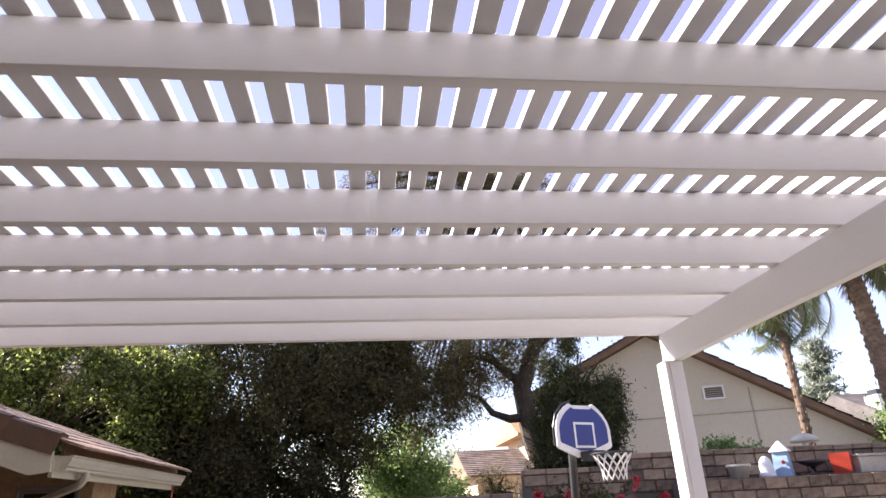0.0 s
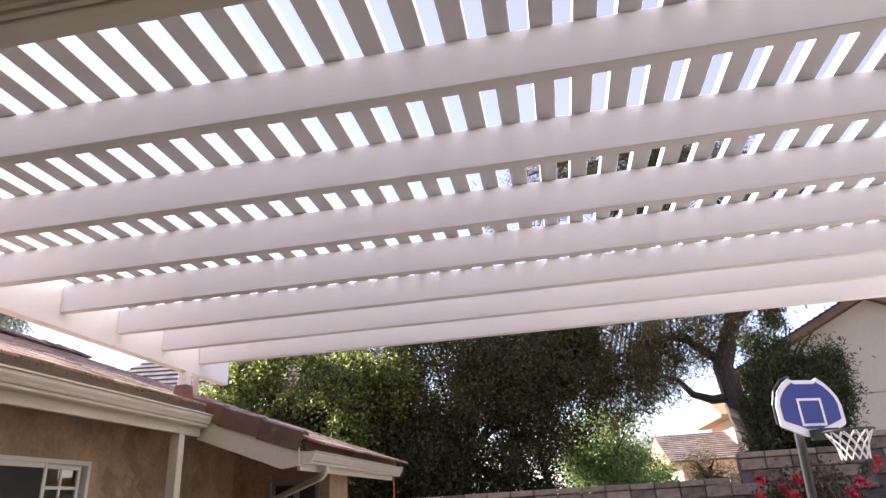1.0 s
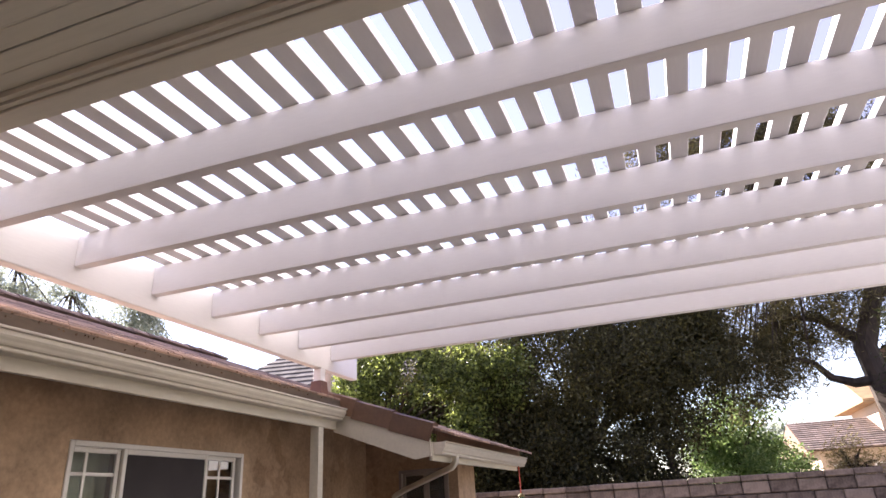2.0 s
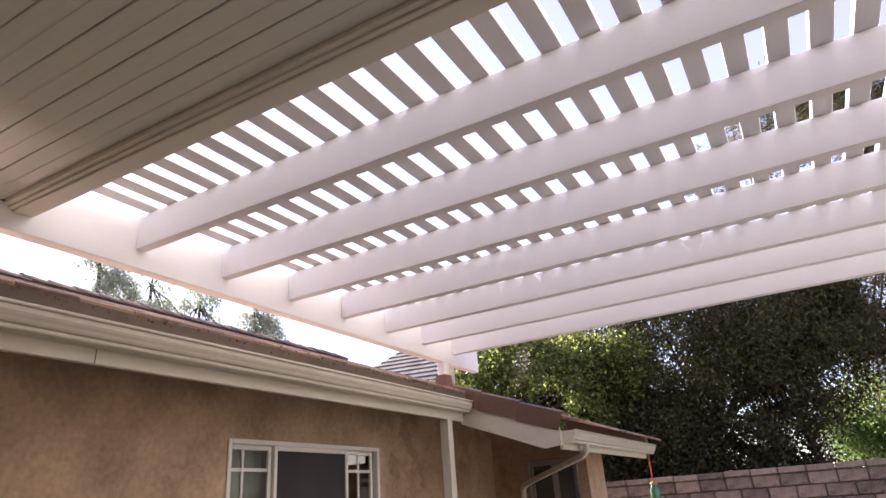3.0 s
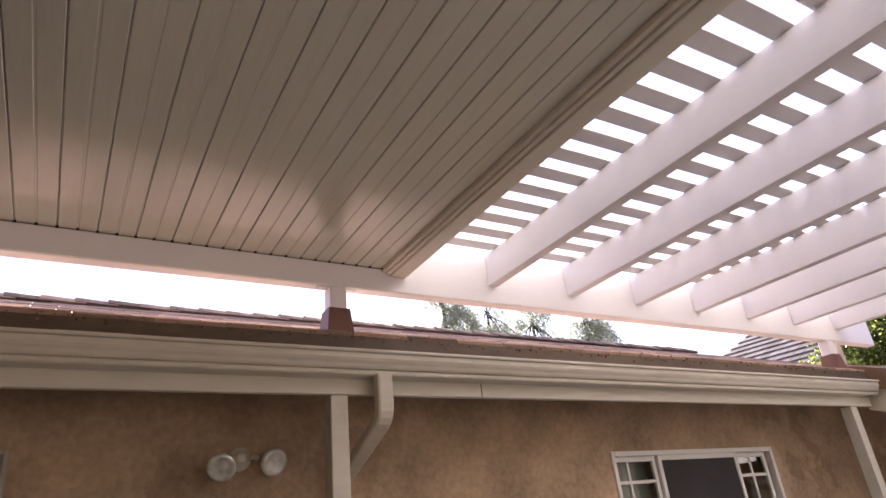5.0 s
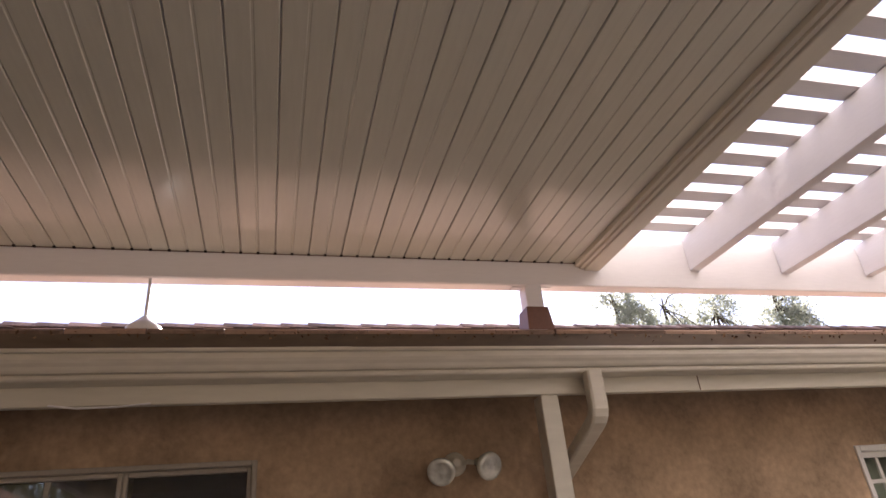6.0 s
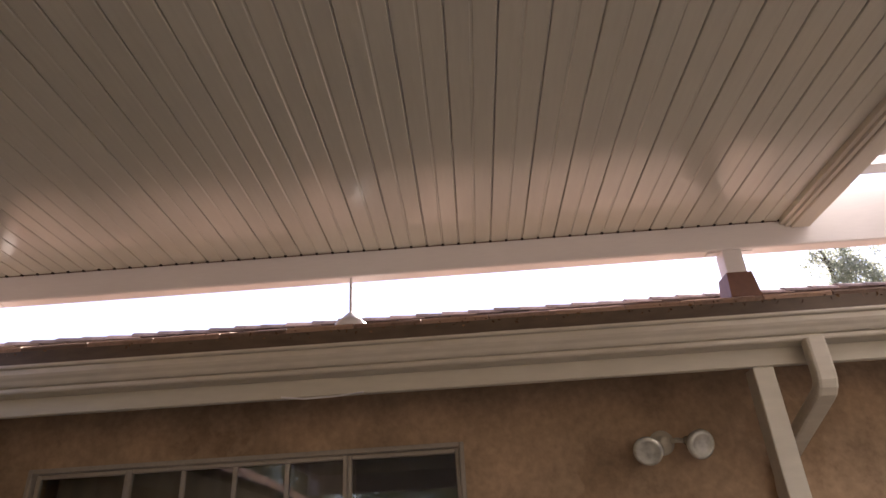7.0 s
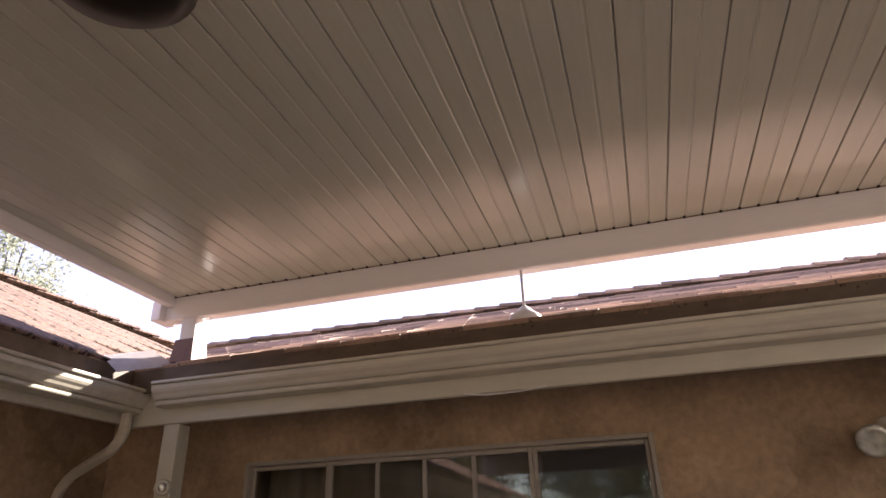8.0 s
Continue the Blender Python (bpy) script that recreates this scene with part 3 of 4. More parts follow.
part("divider_beam", shear(boxed(0, 6.80, -0.038, 0.053, RB - 0.012, RB + 0.215, bev=0.004)), M_CREAM, PC, "cream beam between lattice and panels")
bm = extrude(bmesh.new(), [(-0.083, RB + 0.11), (-0.083, RB + 0.012), (-0.066, RB + 0.008), (-0.065, RB + 0.014), (-0.062, RB + 0.014), (-0.061, RB - 0.001), (-0.044, RB - 0.004), (-0.043, RB + 0.004), (-0.0385, RB + 0.004), (-0.0385, RB + 0.11)],
             lambda u, v: Vector((0, u, v)), lambda u, v: Vector((6.8, u, v)))
part("panel_channel", shear(bm), M_CREAM, PC, "cream channel along the panel edge")
SW, SH, SP = 0.088, 0.05, 0.1582
slat = to_mesh("slat", boxed(0, SW, 0.056, 4.33, 0, SH, bev=0.002), M_ALUY)
SX0 = 2.688 - 0.088 - 16 * 0.1582
for i in range(42):
    x = SX0 + SP * i
    piece("slat", slat, PC, Matrix.Translation((x, 0, RB + 0.21 - FALL * x + 0.001 * rng.uniform(-1, 1))) @ pose(0, 0, 0, 0, rng.uniform(-.5, .5), rng.uniform(-.05, .05)))
# solid panels: flat pans with a bead in the middle and an open joint
PW = 0.1524
PZ = 2.982
bm = bmesh.new()
prof = [(0.0021, 0.013), (0.0021, 0.003), (0.005, 0), (PW / 2 - 0.006, 0), (PW / 2 - 0.003, 0.003), (PW / 2 + 0.003, 0.003), (PW / 2 + 0.006, 0), (PW - 0.005, 0), (PW - 0.0021, 0.003), (PW - 0.0021, 0.013)]
extrude(bm, prof, lambda u, v: Vector((-0.001, u, v)), lambda u, v: Vector((6.8, u, v)))
shear(bm)
PAN = to_mesh("roof_panel", bm, M_PAN)
for i in range(26):
    piece("roof_panel", PAN, PC, Matrix.Translation((0, -0.0834 - PW * (i + 1), PZ)))
PY0 = -0.0834 - PW * 26
# small dark blocks stand for the shade inside the open weep gaps
gap = to_mesh("weep_gap", boxed(0.0, 0.010, -0.006, 0.006, -0.006, 0.002), M_BRONZE)
for i in range(53):
    piece("weep_gap", gap, PC, Matrix.Translation((0, -0.0834 - PW / 2 * i, PZ)))
# dark strip painted in for the shadow gap along the beam
part("panel_shadow_gap", boxed(-0.001, 0.0015, PY0, -0.085, PZ - 0.004, PZ - 0.001), M_WOODTRIM, PC, "thin dark strip for the shadow gap where panels meet the beam")
part("panel_topping", shear(boxed(-0.07, 6.8, PY0, -0.085, PZ + 0.0135, PZ + 0.09)), M_ALU, PC)
part("side_fascia", shear(boxed(-0.07, 6.84, PY0 - 0.05, PY0 - 0.002, PZ - 0.055, PZ + 0.11, bev=0.004)), M_ALU, PC)
part("corner_cap", boxed(-0.09, 0.045, PY0 - 0.11, PY0 - 0.052, 2.845, 2.955, bev=0.004), M_ALU, PC)
part("front_fascia", boxed(6.80, 6.84, PY0, 0.0, PZ - 0.13, PZ + 0.05, bev=0.004), M_ALU, PC)
post = part("post", boxed(6.09, 6.255, 4.08, 4.245, 0.03, 2.66, bev=0.006), M_ALUY, PC)
part("side_plate", boxed(6.08, 6.09, 4.12, 4.205, 0.03, 2.64, bev=0.002), M_ALUY, post)
part("side_plate", boxed(6.13, 6.215, 4.07, 4.08, 0.03, 2.64, bev=0.002), M_ALUY, post)
for y in (-0.385, -3.985, 4.08):
    r = part("riser", boxed(-0.085, 0.0, y, y + 0.09, roof_z(-.04) - 0.02, 2.85, bev=0.004), M_ALUY, PC)
    bm = bmesh.new()
    a, b = 0.012, 0.024
    z0, z1 = roof_z(-.04) - 0.02, roof_z(-.04) + 0.105
    lo = [(-.085 - b, y - b), (0 + b, y - b), (0 + b, y + .09 + b), (-.085 - b, y + .09 + b)]
    hi = [(-.085 - a, y - a), (0 + a, y - a), (0 + a, y + .09 + a), (-.085 - a, y + .09 + a)]
    vl = [bm.verts.new((*p, z0)) for p in lo]
    vh = [bm.verts.new((*p, z1)) for p in hi]
    for i in range(4):
        bm.faces.new((vl[i], vl[(i + 1) % 4], vh[(i + 1) % 4], vh[i]))
    bm.faces.new(vh)
    part("flashing", bm, M_FLASH, r, "brown painted flashing boot")
    part("bracket", boxed(-0.06, -0.02, y - 0.06, y + 0.15, 2.845, 2.8495), M_ZINC, r)

# ---- things on the house ----
t = thing("vent_rod", (-0.02, -2.13, roof_z(-.02)), "thin grey rod in a white conical roof flashing", "rod")
part("rod", tube(bmesh.new(), [(-0.02, -2.13, 2.6), (-0.02, -2.13, 2.85)], 0.007, 8), M_ZINC, t)
part("cone", lathe(bmesh.new(), (-0.02, -2.13, roof_z(-.02) + 0.004), [(0.075, -0.03), (0.072, 0.0), (0.045, 0.022), (0.016, 0.05), (0.01, 0.055)], 20), M_WHITE, t, "white conical flashing", smooth=True)
t = thing("vent_pipe", (-0.12, 4.44, roof_z(-.12) - .02), "short grey metal roof vent pipe", "pipe")
part("stack", lathe(bmesh.new(), (-0.12, 4.44, roof_z(-.12) - 0.02), [(0.03, 0), (0.03, 0.26), (0.036, 0.262), (0.036, 0.29), (0.022, 0.295)], 14), M_ZINC, t, smooth=True)
t = thing("flood_light", (XW, -0.68, 2.03), "twin flood light with two reflector bulbs on the stucco wall", "flood light")
part("mount", lathe(bmesh.new(), (XW, -0.68, 2.085), [(0.06, 0), (0.06, 0.014), (0.046, 0.026), (0.034, 0.028), (0.03, 0.06), (0.014, 0.066)], 20, (1, 0, 0)), M_TRIM, t, smooth=True)
for y, ax in ((-0.79, (0.75, -0.25, -0.45)), (-0.555, (0.8, 0.25, -0.3))):
    s = 1 if y > -.68 else -1
    a = part("arm", tube(bmesh.new(), [(XW + 0.03, -0.68 + s * 0.03, 2.085), (XW + 0.07, -0.68 + s * 0.055, 2.085), (XW + 0.085, y - s * 0.02, 2.075)], 0.013, 8), M_TRIM, t)
    d = Vector(ax).normalized()
    c = Vector((XW + 0.09, y - s * 0.02, 2.075))
    part("bulb", lathe(bmesh.new(), c, [(0.022, -0.015), (0.027, 0.02), (0.058, 0.06), (0.070, 0.09), (0.067, 0.102), (0.05, 0.109), (0.046, 0.104), (0.012, 0.112)], 22, d), M_BULB, a, "frosted glass reflector bulb", smooth=True)
t = thing("sensor_lamp", (0.05, -3.93, 1.95), "small round cream lamp on the corner post", "lamp")
part("body", lathe(bmesh.new(), (0.02, -3.93, 1.985), [(0.036, 0), (0.04, 0.02), (0.036, 0.04), (0.024, 0.043)], 18, (0.8, 0.6, 0)), M_TRIM, t, smooth=True)
part("lens", lathe(bmesh.new(), Vector((0.02, -3.93, 1.985)) + Vector((0.8, 0.6, 0)) * 0.042, [(0.022, 0), (0.016, 0.01), (0.006, 0.013)], 14, (0.8, 0.6, 0)), M_BULB, t, "clear lens", smooth=True)
t = thing("eave_cable", (0.02, -2.24, 2.275), "thin grey cable stapled under the fascia", "cable")
part("cable", tube(bmesh.new(), [(0.025, -2.42, 2.29), (0.026, -2.32, 2.277), (0.026, -2.18, 2.279), (0.025, -2.06, 2.29)], 0.004, 6), M_ZINC, t)
t = thing("ceiling_light", (1.98, -2.62, 2.80), "dark bronze dome fitting hung under the solid panels", "ceiling light")
part("canopy", lathe(bmesh.new(), (1.98, -2.62, 2.875), [(0.06, 0.0), (0.075, 0.03), (0.075, 0.064)], 24), M_BRONZE, t, smooth=True)
part("stem", tube(bmesh.new(), [(1.98, -2.62, 2.84), (1.98, -2.62, 2.90)], 0.02, 10), M_BRONZE, t)
part("housing", lathe(bmesh.new(), (1.98, -2.62, 2.76), [(0.06, 0.0), (0.13, 0.012), (0.17, 0.05), (0.165, 0.09), (0.08, 0.12), (0.03, 0.125)], 32), M_BRONZE, t, smooth=True)
# bent sheet in the inner corner
bm = bmesh.new()
FL = [[(0.02, -3.97, 2.585), (0.285, -4.075, 2.50)], [(0.02, -4.12, 2.685), (0.275, -4.20, 2.60)]]
rows_ = [[bm.verts.new(c) for c in q] for q in FL]
for p, q in zip(rows_, rows_[1:]):
    bm.faces.new((p[0], p[1], q[1], q[0]))
bmesh.ops.solidify(bm, geom=bm.faces, thickness=0.004)
solid("valley_flashing", bm, M_ZINC, "pale bent sheet-metal flashing in the roof valley", "flashing")
# dry leaf bits caught along the lowest tiles
lr = np.random.default_rng(77)
nb = 300
lit = np.stack([0.078 + np.abs(lr.normal(size=nb)) * 0.012, -4.0 + 8.3 * lr.random(nb) ** 0.75, 2.552 + lr.normal(size=nb) * 0.010], 1)
ob = new("leaf_litter", leaf_mesh("leaf_litter", lit, 0.018, 0.010, M_LITTER, lr))
tagged(ob, "brown dry leaf bits caught under the lowest roof tiles", "leaf litter", kind="stuff")
# hanging feeder at the end of the low eave
fx, fy = 1.08, 7.5
t = thing("bird_feeder", (fx, fy, 1.35), "green glass bird feeder hanging on a red rod", "bird feeder")
part("hanger", tube(bmesh.new(), [(fx, fy, 1.976), (fx, fy, 1.62)], 0.007, 8), M_RED, t, "red hanging rod")
part("cap", lathe(bmesh.new(), (fx, fy, 1.585), [(0.05, 0), (0.045, 0.02), (0.015, 0.045)], 16), M_DRYLEAF, t, "yellow cap", smooth=True)
part("bottle", lathe(bmesh.new(), (fx, fy, 1.40), [(0.05, 0), (0.06, 0.03), (0.06, 0.13), (0.04, 0.17), (0.03, 0.185)], 16), M_BOTTLE, t, smooth=True)
part("tray", lathe(bmesh.new(), (fx, fy, 1.365), [(0.05, 0), (0.085, 0.015), (0.085, 0.03), (0.05, 0.034)], 18), M_RED, t, smooth=True)

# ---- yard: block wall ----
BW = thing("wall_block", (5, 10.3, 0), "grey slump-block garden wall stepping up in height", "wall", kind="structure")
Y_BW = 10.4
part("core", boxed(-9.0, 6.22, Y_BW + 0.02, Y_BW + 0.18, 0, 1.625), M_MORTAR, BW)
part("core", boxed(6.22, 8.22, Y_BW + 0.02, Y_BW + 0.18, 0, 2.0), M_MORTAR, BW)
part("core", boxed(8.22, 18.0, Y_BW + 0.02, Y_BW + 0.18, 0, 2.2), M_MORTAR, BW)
LEDGE = solid("wall_planter", boxed(8.9, 18.0, 9.45, Y_BW - 0.06, 0, 1.76), M_MORTAR, "low grey block planter wall with a flat ledge", "wall", kind="structure")

# ---- basketball hoop ----
HB = thing("basketball_hoop", (5.95, 6.2, -0.02), "portable basketball hoop with a blue and white backboard", "basketball hoop")
HM = pose(5.88, 5.86, 0.115, 0, 0, 24)


def hoop_part(name, bm, material, parent, label="", smooth=False):
    bmesh.ops.transform(bm, matrix=HM, verts=bm.verts)
    return part(name, bm, material, parent, label, smooth)


def board_outline(w, z0, z1):
    """Flat bottom lip, sloping lower corners, upright sides, rounded shoulders and a flat top."""
    h = z1 - z0
    half = [(.13, 0), (.47, .17), (.5, .21), (.5, .52), (.47, .66), (.40, .80), (.31, .92), (.22, 1.0), (.17, .965)]
    pts = [(u * w, z0 + v * h) for u, v in half]
    return pts + [(-u, v) for u, v in reversed(pts)]


bb = hoop_part("backboard", extrude(bmesh.new(), board_outline(0.80, 1.87, 2.45), lambda u, v: Vector((u, 0.0, v)), lambda u, v: Vector((u, 0.03, v))), M_WHITE, HB, "white backboard")
hoop_part("blue_field", extrude(bmesh.new(), board_outline(0.70, 1.945, 2.405), lambda u, v: Vector((u, -0.006, v)), lambda u, v: Vector((u, -0.001, v))), M_BLUE, bb, "blue field")
bm = bmesh.new()
for a in ((-.15, .15, 2.22, 2.245), (-.15, .15, 1.97, 1.995), (-.15, -.125, 1.995, 2.22), (.125, .15, 1.995, 2.22)):
    box(bm, a[0], a[1], -0.011, -0.0065, a[2], a[3])
hoop_part("target_square", bm, M_WHITE, bb, "white painted square")
hoop_part("rim_trim", tube(bmesh.new(), [(-.405, 0.035, 2.0), (-.405, 0.035, 2.19), (-.36, 0.035, 2.33), (-.25, 0.035, 2.44), (-.13, 0.035, 2.475)], 0.012, 8), M_BLACK, bb, "black edge trim")
pole = hoop_part("pole", tube(bmesh.new(), [(-0.05, 0.30, -0.1), (-0.05, 0.22, 1.3), (-0.05, 0.16, 2.25)], 0.045, 12), M_BLACK, HB)
for z in (2.0, 2.2):
    hoop_part("arm", boxed(-0.07, -0.03, 0.03, 0.22, z, z + 0.04, bev=0.004), M_BLACK, pole)
hoop_part("base", boxed(-0.45, 0.35, 0.05, 0.95, -0.135, 0.07, bev=0.04), M_BLACK, HB)
rc = Vector((0.0, -0.38, 1.88))
rim = hoop_part("rim", tube(bmesh.new(), [rc + Vector((math.cos(a) * .215, math.sin(a) * .215, 0)) for a in [k * math.tau / 28 for k in range(29)]], 0.011, 8), M_BLACK, HB)
hoop_part("rim_bracket", boxed(-0.10, 0.10, -0.19, -0.011, 1.83, 1.93, bev=0.004), M_BLACK, rim)
bm = bmesh.new()
for k in range(12):
    for s in (1, -1):
        pts = []
        for j in range(9):
            u = j / 8
            a = (k + s * u * 2.0) * math.tau / 12
            r = 0.208 * (1 - u) + 0.12 * u - 0.025 * math.sin(u * math.pi)
            pts.append(rc + Vector((math.cos(a) * r, math.sin(a) * r, -0.26 * u)))
        tube(bm, pts, 0.0065, 4)
hoop_part("net", bm, M_NET, rim, "white knotted cord net")


# ---- pots and ornaments on the planter ledge ----
def pot(name, x, y, r, h, material, label, category="pot"):
    t = thing(name, (x, y, 1.76), label, category)
    part("body", lathe(bmesh.new(), (x, y, 1.76), [(r * .7, 0), (r * .95, h * .8), (r * 1.08, h * .82), (r * 1.1, h), (r * .9, h), (r * .85, h * .85)], 20), material, t, smooth=True)
    part("soil", lathe(bmesh.new(), (x, y, 1.76 + h * .86), [(r * .86, 0), (r * .6, 0.02), (0.01, 0.03)], 16), M_EARTH, t, "dark soil")
    return t


LY = 9.9
pot("flower_pot", 9.98, LY, 0.19, 0.24, M_TERRA, "cream flower pot on the planter ledge")
t = thing("garden_lantern", (10.5, LY, 1.76), "small white lantern ornament with a rounded top", "lantern")
part("body", lathe(bmesh.new(), (10.5, LY, 1.76), [(0.14, 0), (0.15, 0.04), (0.11, 0.08), (0.12, 0.2), (0.09, 0.3), (0.03, 0.36)], 16), M_WHITE, t, smooth=True)
t = thing("birdhouse", (10.86, LY + .05, 1.76), "pale blue wooden birdhouse tower with a white roof", "birdhouse")
b = part("tower", lathe(bmesh.new(), (10.86, LY + .05, 1.76), [(0.20, 0), (0.165, 0.42)], 4), M_PALEBLUE, t)
part("roof", lathe(bmesh.new(), (10.86, LY + .05, 2.18), [(0.22, 0), (0.22, 0.02), (0.02, 0.19)], 4), M_WHITE, t, "white pointed roof")
part("entrance", lathe(bmesh.new(), (10.79, LY - .085, 2.0), [(0.035, 0), (0.035, 0.008)], 14, (-.3, -1, 0)), M_RED, b, "red round entrance")
t = thing("bird_bath", (11.4, LY, 1.76), "dark shallow metal bowl on a short stem", "bowl")
part("stem", lathe(bmesh.new(), (11.4, LY, 1.76), [(0.13, 0), (0.04, 0.05), (0.04, 0.16)], 14), M_BLACK, t, smooth=True)
part("bowl", lathe(bmesh.new(), (11.4, LY, 1.90), [(0.05, 0), (0.2, 0.06), (0.26, 0.11), (0.24, 0.11), (0.05, 0.04)], 20), M_BLACK, t, smooth=True)
t = thing("red_planter", (11.97, LY, 1.76), "square glossy red planter box", "planter")
part("box", lathe(bmesh.new(), (11.97, LY, 1.76), [(0.2, 0), (0.235, 0.36), (0.2, 0.36), (0.19, 0.3)], 4), M_RED, t)
t = thing("planter_box", (12.5, LY, 1.76), "long cream planter box on the ledge", "planter")
part("trough", boxed(12.2, 12.85, LY - .15, LY + .15, 1.76, 2.04, bev=0.015), M_TERRA, t)
part("lip", boxed(12.17, 12.88, LY - .18, LY + .18, 2.04, 2.08, bev=0.01), M_TERRA, t)
t = thing("blue_pot", (13.05, LY, 1.76), "deep blue glazed pot", "pot")
part("body", lathe(bmesh.new(), (13.05, LY, 1.76), [(0.12, 0), (0.19, 0.14), (0.17, 0.28), (0.19, 0.33), (0.15, 0.33)], 18), M_PALEBLUE, t, smooth=True)
t = thing("globe_lamp", (12.1, 10.95, 0), "white dome lamp on a post behind the wall", "lamp")
part("post", tube(bmesh.new(), [(12.1, 10.95, 0), (12.1, 10.95, 2.4)], 0.05, 10), M_WHITE, t)
part("dome", lathe(bmesh.new(), (12.1, 10.95, 2.4), [(0.27, 0), (0.265, 0.05), (0.22, 0.1), (0.13, 0.15), (0.03, 0.17)], 24), M_TERRA, t, smooth=True)

# rose bush below the hoop
rr = np.random.default_rng(11)
t = thing("rose_bush", (7.3, 9.8, -0.02), "green rose bush with red flowers by the block wall", "rose bush")
bm = bmesh.new()
for k in range(14):
    e = Vector((7.3 + rr.uniform(-1.2, 1.2), 9.7 + rr.uniform(-.3, .3), rr.uniform(1.2, 1.8)))
    tube(bm, [(7.3 + rr.uniform(-.2, .2), 9.6, -0.02), Vector((7.3, 9.8, 0.9)).lerp(e, .6), e], [0.018, 0.012, 0.006], 5)
part("canes", bm, M_BARK, t)
ob = new("foliage", leaf_mesh("foliage", crown_points(rr, [((7.3, 9.7, 1.2), (1.3, .4, .65))], 130, 26, 0.10) - np.array((7.3, 9.8, -0.02)), 0.08, 0.045, M_DARKLEAF, rr))
ob.parent = t
for k in range(16):
    c = np.array((7.3 + rr.uniform(-1.25, 1.25), 9.4 + rr.uniform(-.1, .15), rr.uniform(1.2, 1.8)))
    pts = c + rr.normal(size=(26, 3)) * 0.035 - np.array((7.3, 9.8, -0.02))
    ob = new("rose", leaf_mesh("rose", pts, 0.09, 0.075, M_PETAL, rr))
    ob.parent = t

# ---- trees ----
tree("evergreen_tree", (1.2, 13.2, -0.02), "dense dark evergreen tree behind the block wall", [([(1.2, 13.2, -.02), (1.1, 13.1, 1.2), (1.3, 13.2, 2.4)], [0.22, 0.18, 0.12]), ([(0.0, 13.0, -.02), (-0.3, 13.0, 1.4), (-0.7, 13.1, 2.6)], [0.14, 0.11, 0.07]), ([(3.0, 13.2, -.02), (3.1, 13.2, 1.4), (2.9, 13.1, 2.6)], [0.12, 0.1, 0.06])],
     [((0.6, 13.0, 4.2), (3.0, 1.5, 2.6)), ((-1.2, 12.8, 3.2), (2.2, 1.3, 1.8)), ((2.8, 13.2, 4.1), (1.7, 1.4, 1.8)), ((0.5, 13.0, 2.5), (3.0, 1.2, 1.0)), ((0.1, 12.9, 1.7), (3.1, .9, 1.0)), ((-2.8, 12.9, 3.1), (1.7, 1.0, 1.6)), ((2.2, 13.7, 1.2), (1.5, .8, .9)), ((3.6, 13.4, 5.2), (1.1, 1.1, 1.1))], 2300, 160, 0.18, M_DARKLEAF, 0.078, 0.040, 21, gap=-0.32)
tree("laurel_tree", (-3.2, 12.0, -0.02), "bright green glossy-leaved tree beside the roof", [([(-3.2, 12, -.02), (-3.1, 12, 1.5), (-3.0, 11.9, 2.6)], [0.13, 0.1, 0.06])],
     [((-2.8, 11.4, 3.5), (1.5, 1.0, 1.3)), ((-1.6, 11.2, 3.2), (1.2, .8, 1.3)), ((-3.7, 11.6, 3.0), (1.0, .9, 1.1)), ((-0.5, 11.6, 3.9), (1.1, .7, .8)), ((-2.2, 11.4, 4.4), (1.4, .8, .8))], 760, 110, 0.15, M_LITLEAF, 0.085, 0.048, 22, gap=0.02)
tree("pine_tree", (7.7, 14.2, -0.02), "tall leaning pine with bent dark limbs and open foliage", [([(7.75, 14.2, -.02), (7.8, 14.2, 1.8), (7.45, 14.3, 3.0), (7.3, 14.3, 4.2), (7.7, 14.2, 5.2), (8.1, 14.2, 6.6), (7.6, 14.2, 8.5), (6.8, 14.1, 10.2)], [0.34, 0.30, 0.26, 0.23, 0.18, 0.13, 0.09, 0.04]),
     ([(7.4, 14.3, 3.5), (6.9, 14.2, 3.45), (6.5, 14.2, 3.6), (6.2, 14.1, 3.95), (5.7, 14.0, 4.1)], [0.12, 0.10, 0.08, 0.06, 0.03]), ([(7.3, 14.3, 4.3), (6.6, 14.3, 4.9), (5.6, 14.2, 5.1)], [0.12, 0.08, 0.04]), ([(7.7, 14.2, 5.2), (9.2, 14.1, 6.2), (10.4, 14.0, 6.8)], [0.12, 0.09, 0.04])],
     [((5.0, 14.0, 5.0), (1.6, 1.1, .9)), ((6.3, 14.4, 4.7), (1.0, .8, .5)), ((4.6, 14.0, 4.2), (.9, .8, .6)), ((5.7, 14.0, 4.7), (1.3, 1.0, .8)), ((5.0, 14.0, 3.5), (.9, .8, .7)), ((7.0, 14.3, 5.1), (1.2, .9, .6)), ((4.5, 14.0, 9.4), (1.6, 1.0, 1.2)), ((6.6, 14.1, 9.9), (1.6, 1.0, 1.1)), ((3.0, 13.8, 8.6), (1.1, .8, .9)), ((6.4, 14.2, 5.6), (1.5, 1.1, .8)), ((8.0, 14.2, 6.6), (2.2, 1.4, 1.0)), ((7.6, 14.2, 8.6), (2.6, 1.5, 1.4)), ((5.6, 14.1, 3.9), (.8, .7, .5)), ((9.6, 14.0, 7.6), (1.6, 1.2, 1.0)), ((5.4, 14.0, 7.2), (1.4, 1.0, .8))], 1500, 120, 0.20, M_PINELEAF, 0.16, 0.024, 23, gap=0.0)
